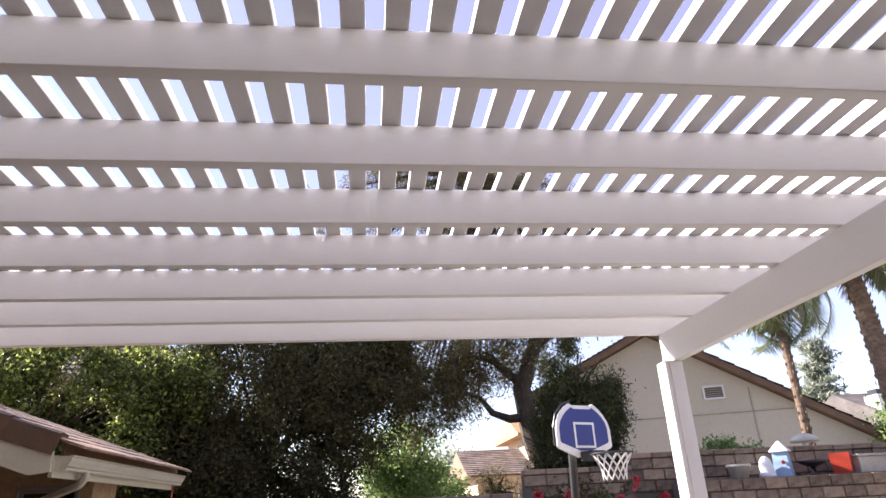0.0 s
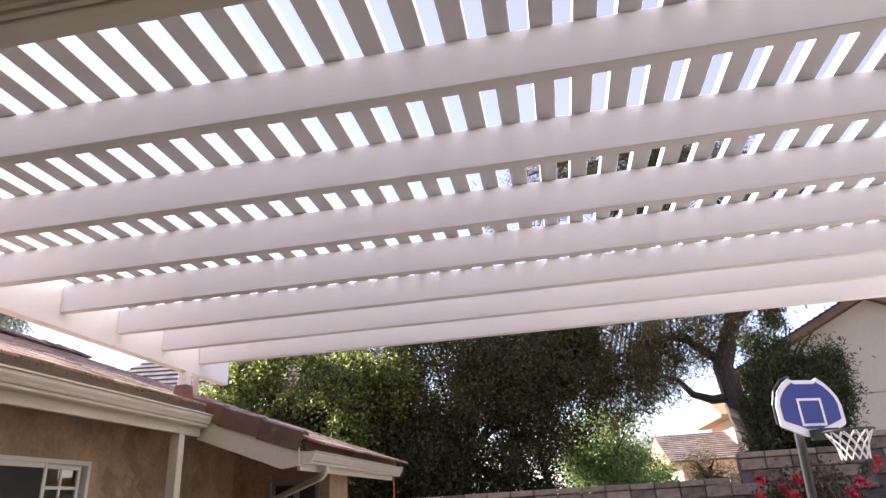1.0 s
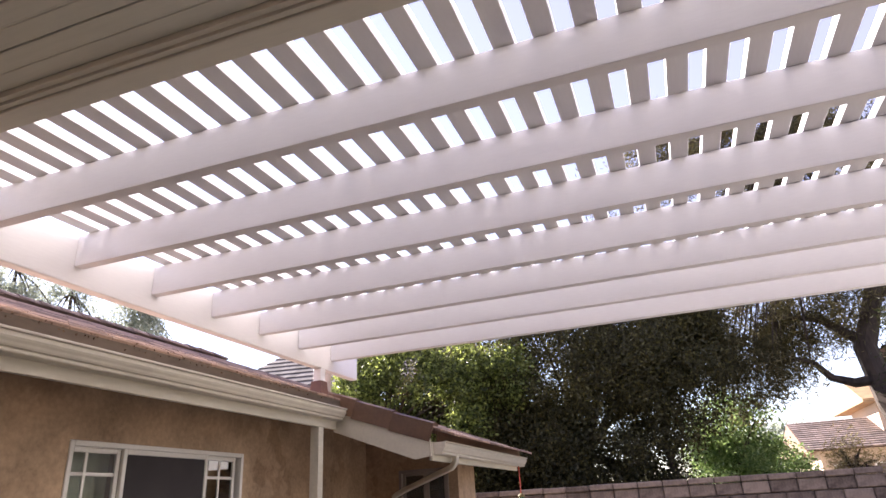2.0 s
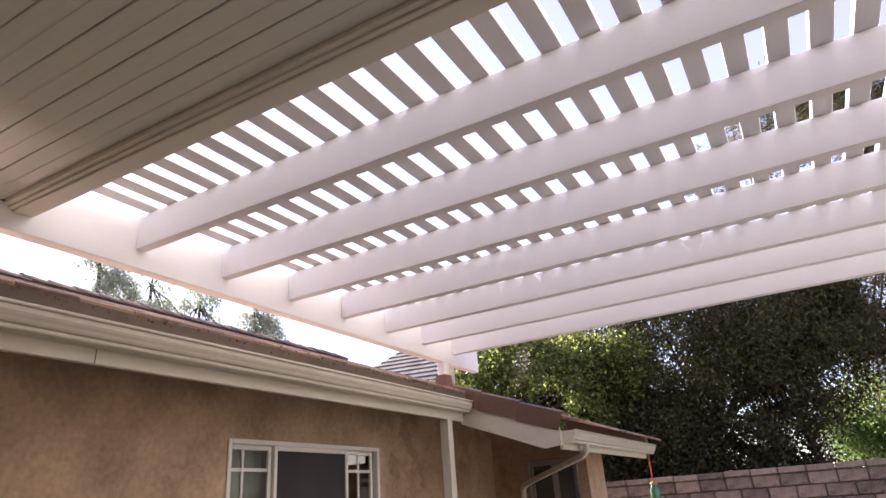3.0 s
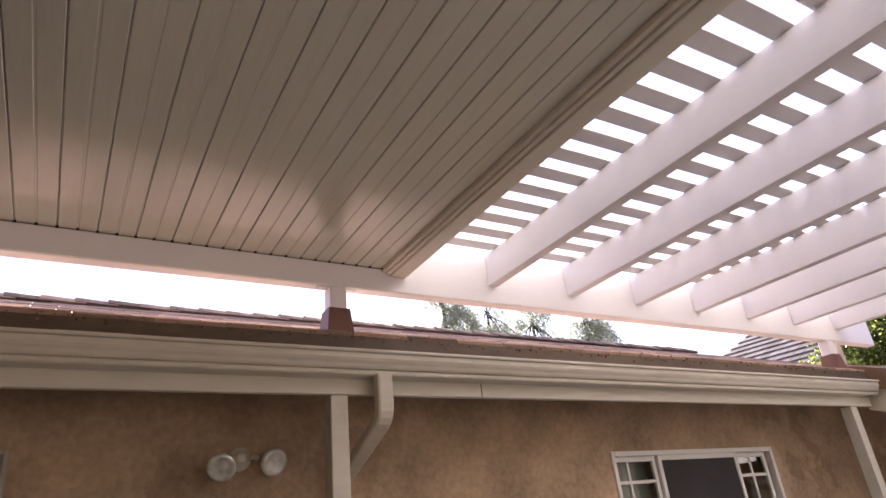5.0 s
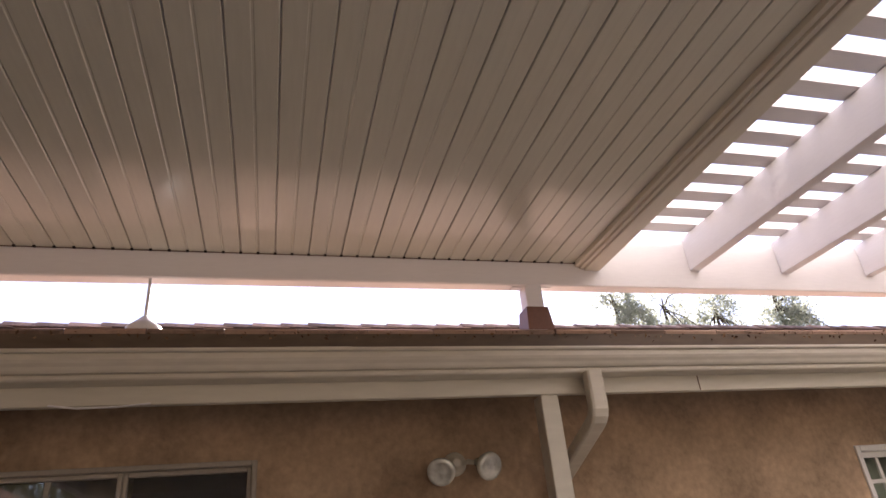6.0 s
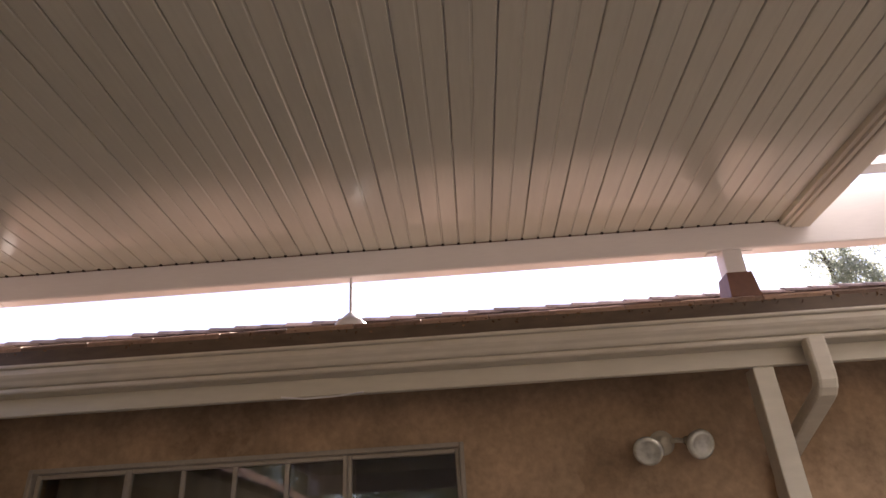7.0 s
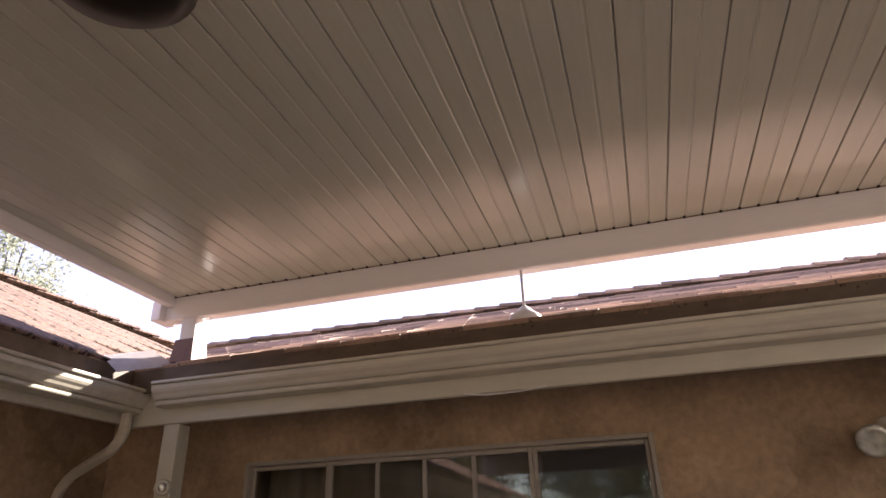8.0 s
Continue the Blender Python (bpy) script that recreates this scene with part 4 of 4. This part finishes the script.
tree("cypress_bush", (8.0, 12.4, -0.02), "dense upright dark green cypress", [([(8.0, 12.4, -.02), (8.0, 12.4, 2), (8.0, 12.4, 3.4)], [0.12, 0.08, 0.04])],
     [((7.95, 12.4, 1.8), (1.1, .7, 1.4)), ((8.05, 12.4, 3.0), (1.0, .7, 1.3)), ((7.75, 12.4, 4.0), (.55, .5, .8)), ((8.55, 12.4, 3.9), (.5, .5, 1.0)), ((8.1, 12.4, 4.5), (.35, .3, .7))], 1900, 80, 0.12, M_CYPLEAF, 0.10, 0.022, 24, droop=-0.6)
tree("shrub", (3.9, 15.5, -0.02), "sunlit bright green shrub beyond the wall", [([(3.9, 15.5, -.02), (3.9, 15.5, 1.0)], [0.08, 0.05])],
     [((4.3, 15.5, 1.7), (1.3, .9, 1.0)), ((5.3, 16.5, 1.8), (.9, .9, .8)), ((4.3, 15.8, 2.7), (1.1, .8, .9))], 400, 80, 0.18, M_FRESHLEAF, 0.09, 0.045, 25, category="shrub")
tree("feathery_shrub", (6.55, 14.6, -0.02), "pale yellow-green feathery shrub behind the block wall", [([(6.55, 14.6, -.02), (6.55, 14.6, 1.7)], [0.04, 0.02])],
     [((6.5, 14.6, 2.0), (.4, .35, .55)), ((6.9, 14.7, 1.8), (.35, .3, .4))], 70, 34, 0.12, M_DRYLEAF, 0.13, 0.014, 29, category="shrub")
tree("creeper", (10.9, 11.4, -0.02), "light green shrub growing above the block wall", [([(10.9, 11.4, -.02), (10.9, 11.3, 1.6)], [0.05, 0.03])],
     [((10.5, 11.3, 2.25), (.34, .25, .32)), ((11.2, 11.3, 2.15), (.35, .25, .2))], 90, 40, 0.09, M_FRESHLEAF, 0.09, 0.045, 26, category="shrub")
tree("far_tree", (18.0, 14.2, -0.02), "round bright green tree beyond the wall", [([(18, 14.2, -.02), (18, 14.2, 2.2)], [0.16, 0.1])],
     [((18.3, 14.4, 2.8), (1.5, 1.4, 1.0)), ((20.2, 13.5, 3.3), (1.8, 1.6, 1.3))], 520, 90, 0.26, M_FRESHLEAF, 0.11, 0.06, 27)
tree("red_tree", (28.0, 22.0, -0.02), "dusty pink-leaved tree in the distance", [([(28, 22, -.02), (28, 22, 3.5)], [0.2, 0.12])],
     [((28.0, 22.0, 5.6), (2.2, 1.8, 1.6))], 160, 40, 0.35, M_REDLEAF, 0.25, 0.12, 28)
for bx, by, h, s in ((-18.4, 11.6, 11.6, 31), (-17.4, 13.1, 11.0, 32), (-16.3, 14.5, 10.3, 33), (-15.0, 16.1, 10.2, 34)):
    tree("street_tree", (bx, by, -0.02), "far grey-green tree showing over the ridge", [([(bx, by, -.02), (bx + .1, by, 5), (bx, by, h - 1)], [0.25, 0.16, 0.05])],
         [((bx, by, h - 1.3), (1.0, .9, 1.3)), ((bx + .5, by + .4, h - 2.2), (1.0, .8, 1.0))], 230, 44, 0.17, M_HAZELEAF, 0.11, 0.05, s)
tree("street_tree", (-6.9, -14.6, -0.02), "far grey-green tree behind the side wing", [([(-6.9, -14.6, -.02), (-6.9, -14.6, 5.5)], [0.25, 0.12])],
     [((-6.2, -14.4, 7.3), (1.6, 1.3, 1.0)), ((-5.0, -14.6, 7.9), (1.5, 1.3, 1.0))], 420, 70, 0.22, M_HAZELEAF, 0.12, 0.05, 35)
for bx, by, h, s in ((9.5, 52, 6.0, 41), (12.5, 55, 5.5, 42), (6.0, 50, 5.6, 43)):
    tree("distant_tree", (bx, by, -0.02), "hazy grey-green tree in the distance", [([(bx, by, -.02), (bx, by, h - 2)], [0.3, 0.2])],
         [((bx, by, h - 2), (2.4, 2, 1.8))], 90, 40, 0.5, M_HAZELEAF, 0.4, 0.2, s)


def conifer(name, x, y, h, r, label, seed):
    """A cedar: straight trunk with level tiers of needled branches."""
    rg = np.random.default_rng(seed)
    t = thing(name, (x, y, -0.02), label, "tree", "distant cedars")
    bm = tube(bmesh.new(), [(x, y, -.02), (x, y, h * .5), (x, y, h)], [0.25, 0.15, 0.02], 7)
    pts = []
    for k in range(60):
        z = h * (0.25 + 0.74 * k / 60)
        rad = r * (1.05 - (z / h)) * rg.uniform(.6, 1.2)
        a = rg.uniform(0, math.tau)
        e = Vector((x + math.cos(a) * rad, y + math.sin(a) * rad, z - 0.05 * rad))
        tube(bm, [(x, y, z), e], [0.04, 0.01], 4)
        for u in np.linspace(0.2, 1, 12):
            pts.append(np.array((x, y, z)) * (1 - u) + np.array(e) * u + rg.normal(size=(12, 3)) * np.array((.22, .22, .07)))
    part("trunk", bm, M_BARK, t)
    ob = new("crown", leaf_mesh("crown", np.concatenate(pts) - np.array((x, y, -.02)), 0.28, 0.07, M_HAZELEAF, rg, 0.4))
    ob.parent = t


conifer("cedar_tree", 22.4, 23.4, 7.5, 2.4, "grey-green layered cedar in the distance", 51)
conifer("cedar_tree", 27.0, 24.6, 6.6, 2.8, "grey-green layered cedar in the distance", 52)


def palm(name, base, pts, radii, fronds, length, label, seed, drop, low=-0.2):
    """A feather palm: ringed trunk, arching fronds of narrow leaflets."""
    rg = np.random.default_rng(seed)
    t = thing(name, base, label, "palm tree", "palms beyond the wall")
    bm = bmesh.new()
    P = []
    R = []
    n = 36
    for i in range(n + 1):
        u = i / n * (len(pts) - 1)
        j = min(int(u), len(pts) - 2)
        P.append(Vector(pts[j]).lerp(Vector(pts[j + 1]), u - j))
        R.append((radii[j] * (1 - u + j) + radii[j + 1] * (u - j)) * (1.0 + 0.07 * (i % 2)))
    tube(bm, P, R, 12)
    for i in range(6, n + 1):      # stubs of old fronds
        for k in range(4):
            a = i * 2.4 + k * math.tau / 4 + rg.uniform(-.3, .3)
            o = Vector((math.cos(a), math.sin(a), 0))
            tube(bm, [P[i] + o * R[i] * .8, P[i] + o * (R[i] + 0.012) + Vector((0, 0, .05)), P[i] + o * (R[i] + 0.022) + Vector((0, 0, .10))], [0.024, 0.018, 0.008], 4)
    part("trunk", bm, M_PALMBARK, t)
    top = P[-1]
    for k in range(fronds):
        a = k * 2.39996 + rg.uniform(-.3, .3)
        el = rg.uniform(low, 1.1)
        L = length * rg.uniform(.8, 1.1)
        d = Vector((math.cos(a), math.sin(a), 0))
        c = []
        m = 14
        p = top.copy()
        ang = el
        for i in range(m + 1):
            c.append(p.copy())
            p = p + (d * math.cos(ang) + Vector((0, 0, math.sin(ang)))) * L / m
            ang -= drop / m * (1 + rg.uniform(-.2, .2))
        f = part("frond", tube(bmesh.new(), c, [0.03 * (1 - i / (m + 1)) + 0.005 for i in range(m + 1)], 5), M_DRYLEAF, t)
        V, F = [], []
        side = d.cross(Vector((0, 0, 1)))
        for i in range(2, m * 5):
            u = i / 5
            j = min(int(u), m - 1)
            q = c[j].lerp(c[j + 1], u - j)
            tang = (c[j + 1] - c[j]).normalized()
            ll = L * 0.24 * math.sin(math.pi * min(1, .12 + .85 * u / m)) + 0.08
            for s in (1, -1):
                e = (side * s * .75 + tang * .5 + Vector((0, 0, -0.55 - .3 * rg.random()))).normalized() * ll * rg.uniform(.8, 1.15)
                w = tang * 0.016
                b0 = len(V)
                V += [q - w, q + w, q + e * .6 + w * .8 + Vector((0, 0, .02)), q + e, q + e * .6 - w * .8 + Vector((0, 0, .02))]
                F.append((b0, b0 + 1, b0 + 2, b0 + 3, b0 + 4))
        me = bpy.data.meshes.new("leaf_blade")
        me.from_pydata([tuple(v - Vector(base)) for v in V], [], F)
        me.materials.append(M_DRYLEAF if k % 4 == 3 else M_PALMLEAF)
        ob = new("leaf_blade", me)
        ob.parent = f
    return t


palm("palm_tree", (13.95, 13.5, -0.02), [(13.95, 13.5, -.02), (14.05, 13.5, 3.4), (14.12, 13.6, 7.0)], [0.12, 0.10, 0.085], 22, 2.8, "slender feather palm with drooping fronds", 61, 2.6, -1.1)
palm("palm_tree", (13.1, 9.15, -0.02), [(12.78, 9.1, -.02), (12.75, 9.15, 3.3), (12.72, 9.25, 5.75)], [0.20, 0.18, 0.13], 17, 1.9, "stout feather palm with a rough ringed trunk", 62, 1.9)


solid("wall_garden", boxed(15.6, 15.8, -14, 10.3, 0, 1.9), M_BLOCK, "plain block wall closing the yard", "wall", kind="structure")
for bx, by, s in ((17.0, -3.0, 71), (17.5, -8.5, 72), (17.2, 2.5, 73)):
    tree("yard_tree", (bx, by, -0.02), "leafy green tree behind the yard wall", [([(bx, by, -.02), (bx, by, 2.4)], [0.2, 0.12])],
         [((bx, by, 4.0), (2.2, 2.4, 1.9))], 360, 80, 0.30, M_DARKLEAF, 0.10, 0.055, s)


# ---- neighbouring houses ----
def tiled_slope(bm, a, b, c, d, rows, cols):
    """Rows of overlapping tiles on a sloping quad: a, b along the eave, c, d along the ridge above b, a."""
    a, b, c, d = map(Vector, (a, b, c, d))
    n = (b - a).cross(d - a).normalized()
    if n.z < 0:
        n = -n
    for i in range(rows):
        for j in range(cols):
            def at(u, v):
                return (a.lerp(b, u)).lerp(d.lerp(c, u), v)
            u0, u1 = (j + 0.02) / cols, (j + 0.98) / cols
            v0, v1 = i / rows, min(1, (i + 1.15) / rows)
            q = [at(u0, v0) + n * 0.05, at(u1, v0) + n * 0.05, at(u1, v1) + n * 0.012, at(u0, v1) + n * 0.012]
            q += [at(u0, v0), at(u1, v0)]
            vs = [bm.verts.new(p) for p in q]
            bm.faces.new(vs[:4])
            bm.faces.new((vs[0], vs[4], vs[5], vs[1]))


# beige gable house
H = thing("neighbour_house", (14.0, 20.0, -0.02), "beige stucco neighbour house with a low gable roof", "house")
ANG = -20
HX = pose(12.1, 17.2, 0.17, 0, 0, ANG)


def hp(x, y, z):
    return HX @ Vector((x, y, z))


bm = bmesh.new()
extrude(bm, [(-3.2, 0), (8.0, 0), (8.0, 1.04), (0, 6.0), (-3.2, 4.5)], lambda u, v: hp(u, 0, v), lambda u, v: hp(u, 8, v))
nwall = part("wall", bm, M_NEIGH, H)
for x0, z0, x1, z1 in ((0, 6.0, 8.5, 0.73), (0, 6.0, -3.7, 4.27)):
    bm = bmesh.new()
    extrude(bm, [(x0, z0 + .03), (x0, z0 + .23), (x1, z1 + .23), (x1, z1 + .03)], lambda u, v: hp(u, -0.30, v), lambda u, v: hp(u, 8.3, v))
    rf = part("roof", bm, M_WOODTRIM, H)
    bm = bmesh.new()
    tiled_slope(bm, hp(x1, -0.34, z1 + .24), hp(x1, 8.3, z1 + .24), hp(x0, 8.3, z0 + .24), hp(x0, -0.34, z0 + .24), 22, 24)
    part("tiles", bm, M_NROOF, rf)
bm = bmesh.new()
for a in ((1.35, 1.95, 4.28, 4.33), (1.35, 1.95, 3.93, 3.98), (1.35, 1.40, 3.98, 4.28), (1.90, 1.95, 3.98, 4.28)):
    box(bm, a[0], a[1], -0.05, -0.002, a[2], a[3])
bmesh.ops.transform(bm, matrix=HX, verts=bm.verts)
vent = part("vent_frame", bm, M_WHITE, H, "white frame of the gable vent")
for k in range(5):
    bm = boxed(1.40, 1.90, -0.035, -0.004, 3.985 + k * .06, 4.02 + k * .06)
    bmesh.ops.transform(bm, matrix=HX, verts=bm.verts)
    part("louvre", bm, M_SLATE, vent)
for a in ((-3.2, 3.7, 3.50, 3.53), (2.6, 2.64, 0, 4.2)):
    bm = boxed(a[0], a[1], -0.02, -0.002, a[2], a[3])
    bmesh.ops.transform(bm, matrix=HX, verts=bm.verts)
    part("control_joint", bm, M_JOINT, H)

# far house with a chimney at the right
H = thing("far_house", (24.5, 21.0, -0.02), "white far house with a grey roof and a dark-capped chimney", "house")
w_ = part("wall", boxed(22, 30, 19, 25, -.02, 3.4), M_WHITE, H)
part("roof", extrude(bmesh.new(), [(18.5, 3.3), (25.5, 3.3), (22, 4.9)], lambda u, v: Vector((21.6, u, v)), lambda u, v: Vector((30.4, u, v))), M_SLATE, H)
ch = part("chimney", boxed(21.9, 22.7, 20.1, 20.8, 3.0, 4.6, bev=0.02), M_WHITE, H, "white chimney")
part("chimney_cap", boxed(22.0, 22.6, 20.2, 20.7, 4.6, 4.8, bev=0.02), M_BLACK, ch, "dark chimney cap")

# peach house seen past the pine
H = thing("peach_house", (10.5, 31.0, -0.02), "peach stucco house with a brown tile roof", "house")
w_ = part("wall", boxed(8.4, 16.0, 28.6, 36, -.02, 2.9), M_PEACH, H)
part("wall", boxed(11.1, 15.0, 29.6, 34, 2.9, 4.6), M_PEACH, H)
bm = bmesh.new()
tiled_slope(bm, (7.9, 28.1, 2.75), (16.5, 28.1, 2.75), (16.5, 31.6, 4.1), (7.9, 31.6, 4.1), 14, 26)
r_ = part("roof", extrude(bmesh.new(), [(28.1, 2.72), (31.6, 4.07), (36.4, 2.72)], lambda u, v: Vector((7.9, u, v)), lambda u, v: Vector((16.5, u, v))), M_WOODTRIM, H)
part("tiles", bm, M_NROOF, r_)
bm = extrude(bmesh.new(), [(28.9, 4.62), (31.0, 5.5), (35.0, 4.62), (35.0, 4.5), (28.9, 4.5)], lambda u, v: Vector((10.5, u, v)), lambda u, v: Vector((15.6, u, v)))
part("upper_roof", bm, M_OCHRE, H, "ochre timber eave of the upper storey")
for x in (8.8, 10.2):
    part("window", boxed(x, x + 0.9, 28.56, 28.598, 1.2, 2.2), M_FRAME, w_)
    part("pane", boxed(x + .06, x + 0.84, 28.55, 28.558, 1.26, 2.14), M_SLATE, w_)

# grey-roofed house behind the laurel
H = thing("grey_roofed_house", (-9.0, 18.0, -0.02), "neighbour house with rows of grey roof tiles", "house")
part("wall", boxed(-14.0, -2.0, 16.5, 24, -.02, 4.4), M_NEIGH, H)
bm = bmesh.new()
ra = ((-9.9, 14.0, 4.8), (-1.0, 15.4, 4.8), (-3.6, 19.5, 7.6), (-8.6, 18.8, 7.6))
tiled_slope(bm, *ra, 14, 30)
r_ = bmesh.new()
vs = [r_.verts.new(p) for p in ra] + [r_.verts.new((p[0], p[1], p[2] - .2)) for p in ra]
for f in ((0, 1, 2, 3), (7, 6, 5, 4), (0, 4, 5, 1), (1, 5, 6, 2), (2, 6, 7, 3), (3, 7, 4, 0)):
    r_.faces.new([vs[i] for i in f])
rf = part("roof", r_, M_WOODTRIM, H)
part("tiles", bm, M_SLATE, rf)

# ---- roof tiles ----
tile = tile_mesh("tile", M_TILE)
rng = random.Random(9)
far = bmesh.new()
c_, s_ = math.cos(TA), math.sin(TA)


def tile_at(x, y, lift):
    # x axis of the tile runs up the slope, towards -x
    return Matrix.Translation((x, y, roof_z(x) + lift)) @ Matrix(((-c_, 0, s_, 0), (0, -1, 0, 0), (s_, 0, c_, 0), (0, 0, 0, 1)))


row = -4
while True:
    x = NX - row * TE * c_
    if x - TL * c_ < RX - 0.1:
        break
    y = (Y_RAKE if row < 0 else valley_y(x) - 0.05) + TW + (TW / 2 if row % 2 else 0)
    while y < Y_END + 0.02:
        m = tile_at(x, y, 0.0) @ pose(0, 0, rng.uniform(0, .006), 0, 1.7 + rng.uniform(-.2, .2), rng.uniform(-.6, .6))
        if row < 6:
            piece("tile", tile, ROOF, m)
        else:
            t0 = len(far.verts)
            far.from_mesh(tile)
            far.verts.ensure_lookup_table()
            bmesh.ops.transform(far, matrix=m, verts=far.verts[t0:])
        y += TW
    row += 1
ob = part("upper_tiles", far, M_TILEX, ROOF)
ob["kind"] = "stuff"
# ridge caps
bm = bmesh.new()
cap = [(0.14 * math.cos(a), 0.075 * math.sin(a)) for a in [k * math.pi / 7 for k in range(8)]]
extrude(bm, cap, lambda u, v: Vector((u, 0, v + .012)), lambda u, v: Vector((u * .93, 0.40, v * .9 - .004)))
rcap = to_mesh("ridge_cap", bm, M_TILE)
y = valley_y(RX) + 0.1
while y < Y_END:
    piece("ridge_cap", rcap, ROOF, Matrix.Translation((RX, y, roof_z(RX) - 0.02 + rng.uniform(-.006, .006))))
    y += 0.30
# rake tiles down the barge
bm = bmesh.new()
extrude(bm, [(0, -0.15), (0.0, 0.02), (0.035, 0.035), (0.15, 0.02), (0.15, 0.0), (0.03, 0.0), (0.025, -0.15)], lambda u, v: Vector((0, u, v)), lambda u, v: Vector((0.43, u, v)))
rake = to_mesh("rake_tile", bm, M_RAKE)
for i, x in enumerate((NX2 - 0.02, NX2 - 0.42, NX2 - 0.82)):
    piece("rake_tile", rake, ROOF, Matrix.Translation((x, Y_RAKE - 0.05 - .004 * i, roof_z(x) + 0.012)) @ Matrix(((-c_, 0, s_, 0), (0, 1, 0, 0), (s_, 0, c_, 0), (0, 0, 0, 1))) @ pose(0, 0, 0, 0, 2.0, 0))
# side wing roof
WROOF = thing("roof_wing", (2.0, -5.0, WNZ), "sun-bleached tan tile roof of the side wing", "roof", kind="structure")
TB = math.atan(WSL)
cb, sb = math.cos(TB), math.sin(TB)
bm = bmesh.new()
# boarding past the tiles is an unseen extension that blocks sky light
vs = [bm.verts.new(c) for c in ((-3.5, WRY, wing_z(WRY) - .06), (0.06, WNY - .02, WNZ - .05), (12.4, WNY - .02, WNZ - .05), (12.4, WRY, wing_z(WRY) - .06), (12.4, -9.6, 2.3), (-3.5, -9.6, 2.3))]
bm.faces.new(vs[:4])
bm.faces.new((vs[0], vs[3], vs[4], vs[5]))
part("boarding", bm, M_WOODTRIM, WROOF)
part("eave_closure", boxed(0.076, 12.2, -4.18, -4.164, 2.44, 2.562, bev=0.002), M_EAVE, WROOF, "dark brown strip under the lowest tiles")
wtile = tile_mesh("tile", M_WTILE)
row = 0
while True:
    y = WNY - row * TE * cb
    if y - TL * cb < WRY - 0.15:
        break
    x = 0.10 - (WNY - y) * WSL / SLOPE + (TW / 2 if row % 2 else 0)
    x = max(x, -3.4)
    while x < 5.2:
        m = Matrix.Translation((x, y, wing_z(y) - 0.004 * (row % 2))) @ Matrix(((0, 1, 0, 0), (-cb, 0, sb, 0), (sb, 0, cb, 0), (0, 0, 0, 1))) @ pose(0, 0, rng.uniform(0, .003), 0, 0.9 + rng.uniform(-.1, .1), rng.uniform(-.3, .3))
        piece("tile", wtile, WROOF, m)
        x += TW
    row += 1
bm = bmesh.new()
extrude(bm, cap, lambda u, v: Vector((0, u * .75, v * .6 + .035)), lambda u, v: Vector((0.40, u * .68, v * .5 + .01)))
wcap = to_mesh("ridge_cap", bm, M_WTILE)
x = -3.5
while x < 5.2:
    piece("ridge_cap", wcap, WROOF, Matrix.Translation((x, WRY, wing_z(WRY) - 0.02)))
    x += 0.30

# ---- garden wall blocks ----
def block_mesh(w, h, name):
    return to_mesh(name, boxed(0.006, w - 0.006, 0, 0.06, 0.006, h - 0.006, bev=0.012), M_BLOCK)


blk, capb = block_mesh(0.40, 0.19, "block"), to_mesh("cap_block", boxed(0.005, 0.395, -0.02, 0.24, 0.004, 0.095, bev=0.012), M_BLOCK)
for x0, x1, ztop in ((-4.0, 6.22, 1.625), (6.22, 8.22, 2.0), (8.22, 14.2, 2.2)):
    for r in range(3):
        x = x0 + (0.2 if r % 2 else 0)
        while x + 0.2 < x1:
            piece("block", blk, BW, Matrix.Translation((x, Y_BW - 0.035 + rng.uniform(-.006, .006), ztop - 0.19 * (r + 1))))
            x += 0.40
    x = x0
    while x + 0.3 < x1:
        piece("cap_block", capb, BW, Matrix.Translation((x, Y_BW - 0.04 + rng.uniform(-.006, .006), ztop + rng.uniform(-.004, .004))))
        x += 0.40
for r in range(3):
    x = 8.9 + (0.2 if r % 2 else 0)
    while x < 13.6:
        piece("block", blk, LEDGE, Matrix.Translation((x, 9.45 - 0.058 + rng.uniform(-.006, .006), 1.76 - 0.19 * (r + 1))))
        x += 0.40
